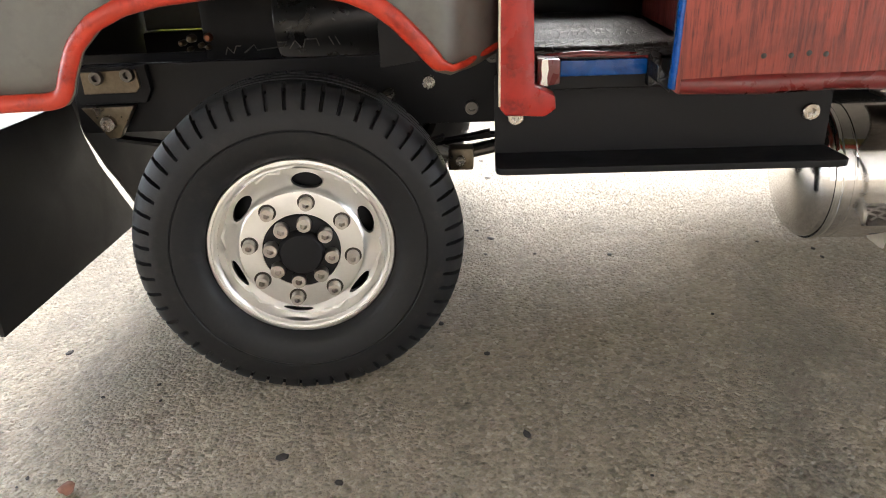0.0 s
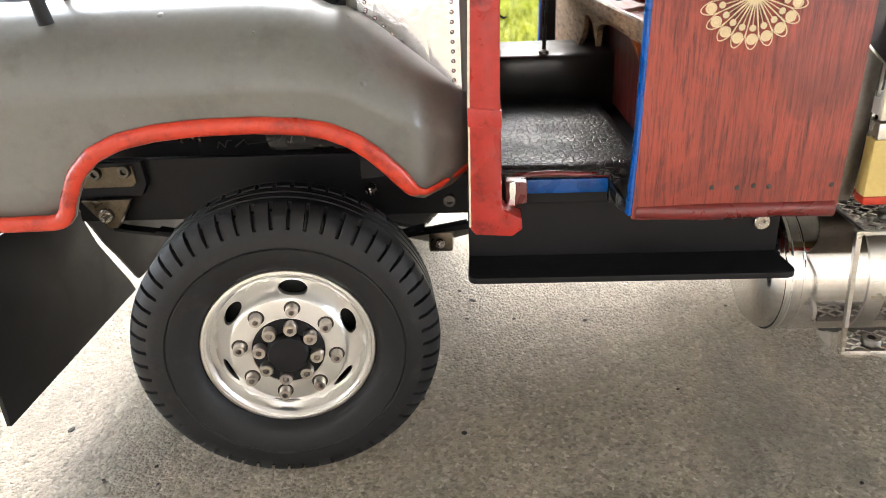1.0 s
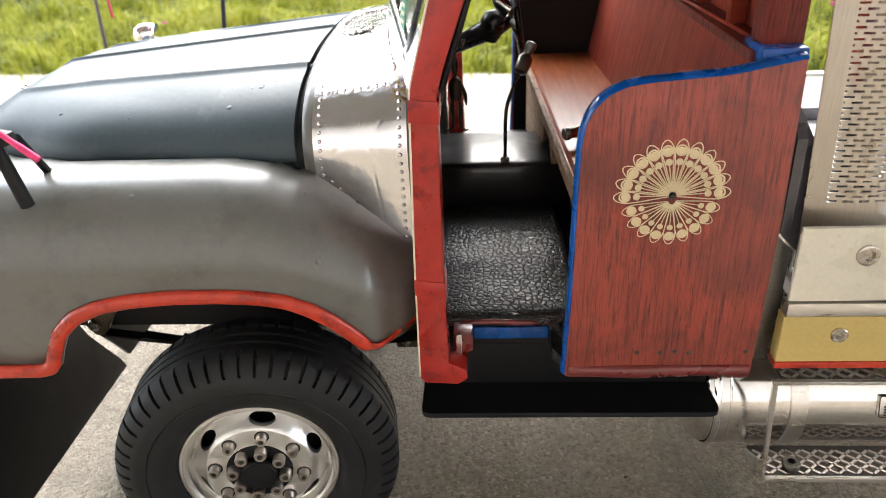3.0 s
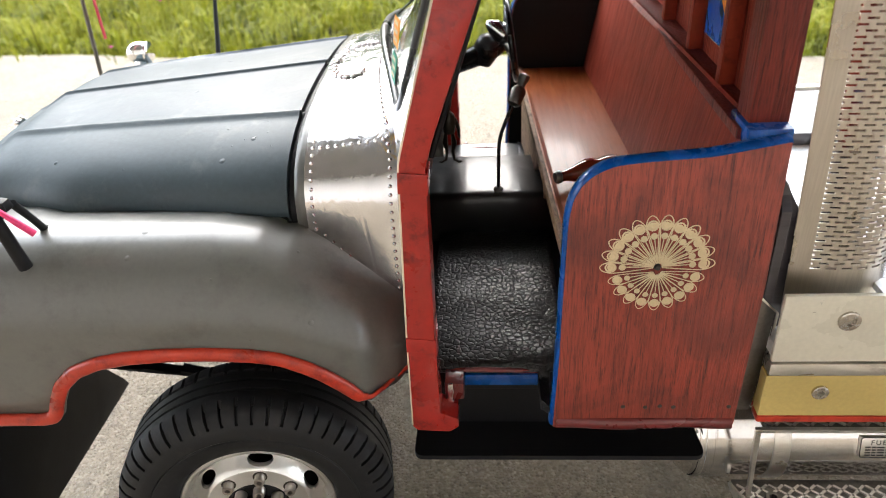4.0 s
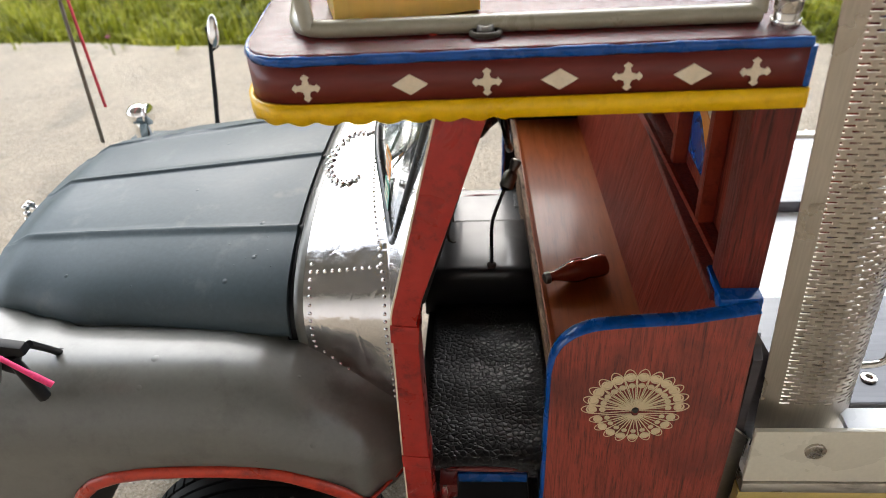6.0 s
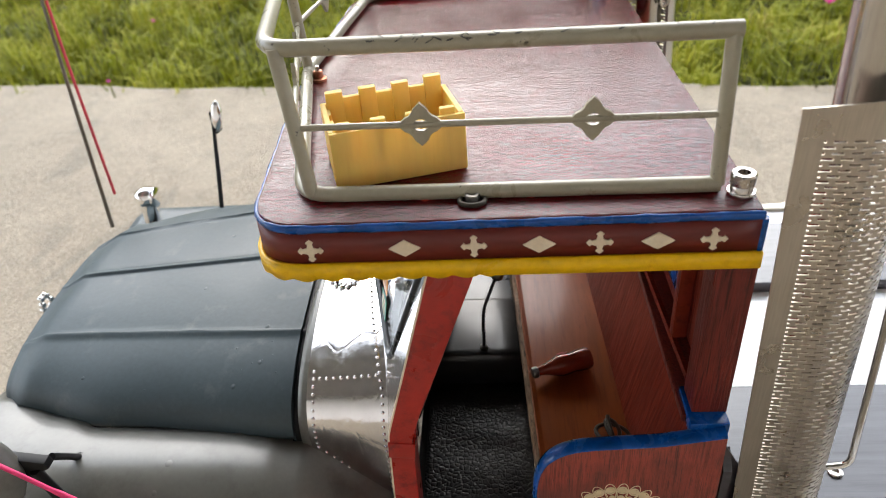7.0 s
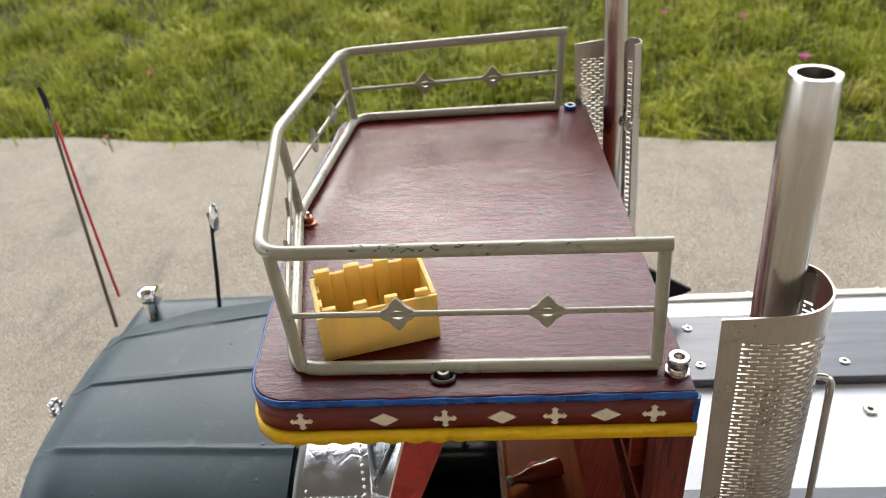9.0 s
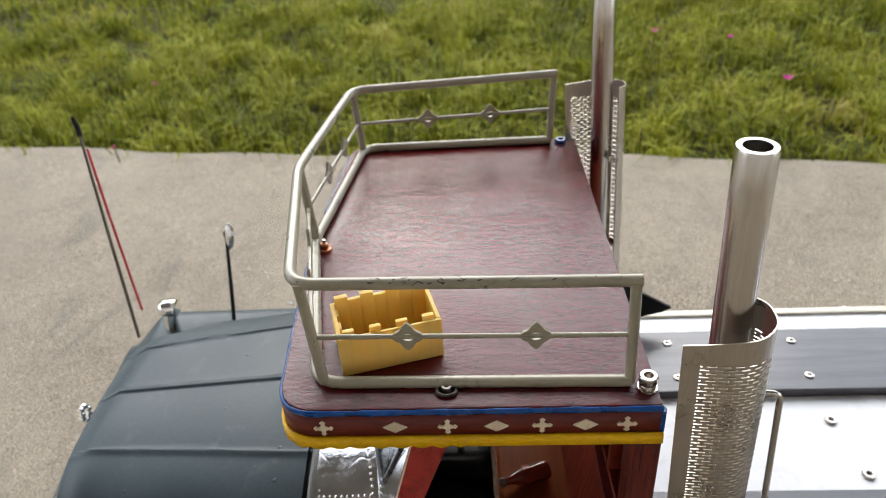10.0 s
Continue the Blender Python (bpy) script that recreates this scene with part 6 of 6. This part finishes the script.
# ---- the truck: small fittings ----
def make_fittings():
    # near wing mirror on two legs, with a pink cord
    head = bmesh.new()
    bmesh.ops.create_uvsphere(head, u_segments=28, v_segments=16, radius=1)
    bmesh.ops.scale(head, vec=(9.5, 4.5, 12.5), verts=head.verts)
    bmesh.ops.transform(head, matrix=Matrix.Translation((-57.2, -0.5, 136.5)) @ Euler((radians(-14), 0, radians(14))).to_matrix().to_4x4(), verts=head.verts)
    m = part("wing_mirror", head, M_FENDER, truck, "grey round-backed wing mirror on two black legs", 60)
    part("leg", tube([(-44.4, 16.6, 123.6), (-43.6, 12.0, 129.6), (-42.6, 6.2, 136.6)], [1.0, 0.9, 1.0], 10), M_BLACK, m, "", 60)
    part("leg_foot", tube([(-44.5, 17.2, 122.8), (-44.4, 16.4, 123.9)], 1.4, 10), M_BLACK, m, "", 60)
    part("leg", tube([(-43.6, 3.8, 120.6), (-44.3, 3.0, 127.5), (-45.2, 2.1, 136.0)], [1.7, 1.6, 1.4], 10), M_BLACK, m, "", 60)
    part("clamp", prism([(-55, 141), (-42, 138.6), (-41.4, 136.4), (-44, 135.2), (-46.6, 130), (-49, 131), (-55, 137)], "y", 2.2, 5.2, 0.5), M_BLACK, m, "", 30)
    cord = [(-50, -5.0, 150.5), (-41, -6.6, 145.6), (-35.5, -6.8, 140.6), (-30, -6.9, 135.8)]
    part("cord", tube(rounded(cord, 3, 3), [0.62] * 8 + [0.8] * 2, 8), M_PINK, m, "pink braided cord", 60)
    # far wing mirror, seen past the bonnet
    m = part("wing_mirror", tube([(-44, 152, 121), (-45.5, 162, 133), (-48.2, 178.5, 154)], [1.0, 1.0, 0.8], 10), M_BLACK, truck, "slim black wing mirror stalk with a chrome head", 60)
    b = bmesh.new()
    bmesh.ops.create_uvsphere(b, u_segments=20, v_segments=12, radius=1)
    bmesh.ops.scale(b, vec=(2.5, 1.8, 7.0), verts=b.verts)
    bmesh.ops.rotate(b, matrix=Euler((radians(-14), radians(4), 0)).to_matrix(), verts=b.verts)
    bmesh.ops.translate(b, vec=(-45.8, 178, 156.4), verts=b.verts)
    part("mirror_head", b, M_CHROME, m, "", 60)
    part("mirror_bracket", prism([(-49.0, 147), (-45.6, 149), (-45.2, 153), (-47.2, 158.5), (-49.4, 158)], "y", 178.4, 180.4, 0.4), M_BLACK, m, "", 30)
    # aerial with a red cord
    aer = part("aerial", tube([(-84, 133.5, 128), (-91, 150, 176), (-97, 165, 221)], [0.8, 0.75, 0.6], 8), M_AERIAL, truck, "thin whip aerial with a red cord", 60)
    part("cord", tube([(-94.6, 163, 214), (-89, 152.5, 186), (-82.6, 141.5, 150), (-80.8, 138.5, 141)], 0.6, 8), M_CORDRED, aer, "red cord", 60)
    part("tip", tube([(-97, 165, 219), (-97.2, 165.6, 224), (-98.6, 166.6, 228)], [1.1, 1.2, 0.9], 8), M_BLACK, aer, "", 60)
    # chrome marker lamp on the far wing
    lamp = part("marker_lamp", lathe([(0, -5.6), (1.8, -5.3), (3.4, -4.1), (4.4, -1.9), (4.6, 0.4), (4.2, 2.6), (4.5, 3.1), (4.4, 4.0), (3.4, 4.6), (0, 4.8)], (-74.5, 151, 131.8), "x", 24), M_CHROME, truck, "small chrome marker lamp on the far wing", 40)
    part("lamp_foot", tube([(-74.5, 150.5, 130), (-74.6, 150.0, 127.0), (-74.8, 149.6, 118)], [3.0, 3.4, 3.6], 14), M_CHROME, lamp, "", 60)
    b = bmesh.new()
    for k in range(9):
        s = bmesh.new()
        bmesh.ops.create_icosphere(s, subdivisions=1, radius=1.5)
        bmesh.ops.translate(s, vec=(-91.0 - 0.5 * (k % 2), 88 + 2.6 * math.cos(k * 0.7), 124 + 3.4 * math.sin(k * 0.7)), verts=s.verts)
        join(b, s)
    part("nose_badge", b, M_CHROME, truck, "small chrome badge on the nose", 60)
    # black strip inside the near door pillar
    for far in (False, True):
        part("door_seal", tube([lean(54.9, 9.4, 143), lean(72.0, 9.4, 194)], 0.9, 8), M_BLACK, truck, "", 60, far)


make_fittings()


# ---- loose things ----
def make_crate():
    root = new("crate")
    ang = radians(16.5)
    root.matrix_basis = Matrix.Translation((0.0430, 0.0180, 0.2072)) @ Matrix.Rotation(ang, 4, "Z")
    tagged(root, "yellow plastic toy crate with uneven slats, on the roof", "crate")
    W, D, H = 29.0, 17.4, 13.2
    part("floor", box((0.8, 0.8, 0.1), (W - 0.8, D - 0.8, 1.2), 0.1), M_CRATE, root)
    part("near_wall", box((0, 0, 0.1), (W, 0.9, H), 0.25), M_CRATE, root, "", 30)
    part("far_wall", box((0, D - 1.2, 0.1), (W, D, H), 0.3), M_CRATE, root, "", 30)
    part("end_wall", box((0, 1.15, 0.1), (1.2, D - 1.15, H), 0.3), M_CRATE, root, "", 30)
    part("end_wall", box((W - 1.2, 1.15, 0.1), (W, D - 1.15, H), 0.3), M_CRATE, root, "", 30)
    for k in range(7):
        x = 1.6 + 3.72 * k
        tall = k % 2 == 0
        part("slat", box((x - 0.2, D - 2.0 - 0.5 * tall, 1.2), (x + 3.6, D - 0.7, H + (2.9 if tall else 1.3) + 0.4 * (k == 6)), 0.3), M_CRATE, root, "", 30)
        if tall:
            part("slat", box((x, 1.1, 1.2), (x + 3.2, 2.6, H + 1.3), 0.35), M_CRATE, root, "", 30)
    for y in (5.5, 11.5):
        part("slat", box((1.1, y, 1.2), (1.9, y + 3.2, H - 0.6), 0.25), M_CRATE, root, "", 30)


make_crate()


def make_bottle():
    root = new("bottle")
    a = Vector((87.0, 53.5, 117.7))
    e = Vector((105.5, 60.0, 117.9))
    d = (e - a).normalized()
    root.matrix_basis = Matrix.Translation(Vector(a) * 0.001) @ Vector((0, 0, 1)).rotation_difference(d).to_matrix().to_4x4()
    tagged(root, "small amber soda bottle lying on the bench", "bottle")
    part("glass_body", lathe([(1.5, 1.4), (1.55, 3.0), (2.0, 4.8), (3.0, 7.4), (3.6, 9.6), (3.55, 12.0), (3.25, 13.6), (3.6, 15.6), (3.7, 18.4), (3.3, 19.6), (2.5, 19.8), (0, 19.4)], (0, 0, 0), "z", 28), M_BOTTLE, root, "", 50)
    part("cap", lathe([(0, -0.3), (1.5, -0.2), (1.85, 0.2), (1.9, 1.4), (1.6, 1.6)], (0, 0, 0), "z", 20), M_DARKSTEEL, root, "grey cap", 40)
    b = bmesh.new()
    for k in range(4):
        a0 = 2.2 + 0.42 * k
        box((3.5 * math.cos(a0) - 0.3, 3.5 * math.sin(a0) - 0.3, 9.4), (3.5 * math.cos(a0) + 0.3, 3.5 * math.sin(a0) + 0.3, 12.2 - 0.5 * (k % 2)), 0, b)
    part("label_mark", b, M_LIP, root, "red printed bars")


make_bottle()


def make_coil():
    ob = part("coiled_wire", tube([(108 + 5.5 * math.cos(a) * (1 - 0.03 * k), 30 + 3.6 * math.sin(a), 115.2 + 0.12 * k) for k, a in enumerate([0.35 * j for j in range(40)])], 0.6, 8), M_BRONZE, None, "", 60)
    tagged(ob, "dark coil of wire lying on the bench", "wire")


make_coil()


def make_charm():
    b = bmesh.new()
    x, y = 54.7, 86.0
    tube([(x, y, 156), (x, y, 141)], 0.35, 6, bm=b)
    tube([(x - 2.6, y, 143.4), (x + 2.6, y, 143.2), (x + 3.0, y, 145.2)], 0.6, 6, bm=b)
    for z0, z1, r in ((141.5, 137.5, 0.5),):
        tube([(x, y, z0), (x, y, z1)], r, 6, bm=b)
    for r, z in (((0.4, 0.9, 1.3, 1.0, 0.5), (140.5, 139, 137, 135, 133.6)), ((0.7, 2.0, 2.4, 2.2, 1.9), (133.6, 132.2, 130, 127.4, 126.0))):
        tube([(x, y, q) for q in z], list(r), 10, bm=b)
    for s in (-1, 1):
        tube([(x + 1.0 * s, y, 126.2), (x + 1.5 * s, y, 122.5), (x + 1.0 * s, y, 119.4), (x + 1.4 * s, y, 116.4), (x + 3.0 * s, y, 115.4), (x + 3.8 * s, y, 115.8)], [0.5, 0.95, 0.55, 0.5, 0.35, 0.3], 8, bm=b)
    tube([(x + 2.0, y, 131), (x + 3.1, y, 127.5), (x + 3.4, y, 124)], [0.5, 0.7, 0.3], 8, bm=b)
    bmesh.ops.translate(b, vec=(0, 0, -6.6), verts=b.verts)
    ob = part("hanging_charm", b, M_BRONZE, None, "", 60)
    tagged(ob, "small dark bronze charm hanging behind the windscreen", "charm")


make_charm()


def make_grit():
    rng = random.Random(7)
    b = bmesh.new()
    bmesh.ops.create_icosphere(b, subdivisions=2, radius=2.0)
    for v in b.verts:
        v.co *= 0.8 + 0.4 * noise.noise(v.co * 0.7)
        v.co.z *= 0.7
    peb = part("pebble", b, M_STONE, None, "", 60)
    peb.location = (-0.0471, -0.0375, 0.0012)
    tagged(peb, "small reddish-brown pebble on the concrete", "pebble", group="pebbles on the slab")
    meshes = []
    for k in range(4):
        b = bmesh.new()
        bmesh.ops.create_icosphere(b, subdivisions=1, radius=0.8)
        for v in b.verts:
            v.co *= 0.7 + 0.6 * abs(noise.noise(v.co * 1.3 + Vector((k * 7, 0, 0))))
            v.co.z *= 0.45
        me = bpy.data.meshes.new("grit")
        b.to_mesh(me)
        b.free()
        me.transform(Matrix.Scale(0.001, 4))
        me.materials.append(M_DARKSTONE)
        meshes.append(me)
    for k in range(90):
        o = new("grit", meshes[k % 4])
        x, y = rng.uniform(-0.12, 0.24), rng.uniform(-0.07, 0.22)
        if k > 60:
            x, y = rng.uniform(-0.5, 0.6), rng.uniform(0.2, 0.55)
        s = rng.uniform(0.5, 1.5) * (1.6 if k % 17 == 0 else 1)
        o.matrix_basis = Matrix.Translation((x, y, 0.0002)) @ Matrix.Rotation(rng.uniform(0, 6), 4, "Z") @ Matrix.Diagonal((s * rng.uniform(0.8, 1.8), s, s, 1))
        tagged(o, "speck of dark grit on the concrete", "grit", group="grit on the slab")


make_grit()
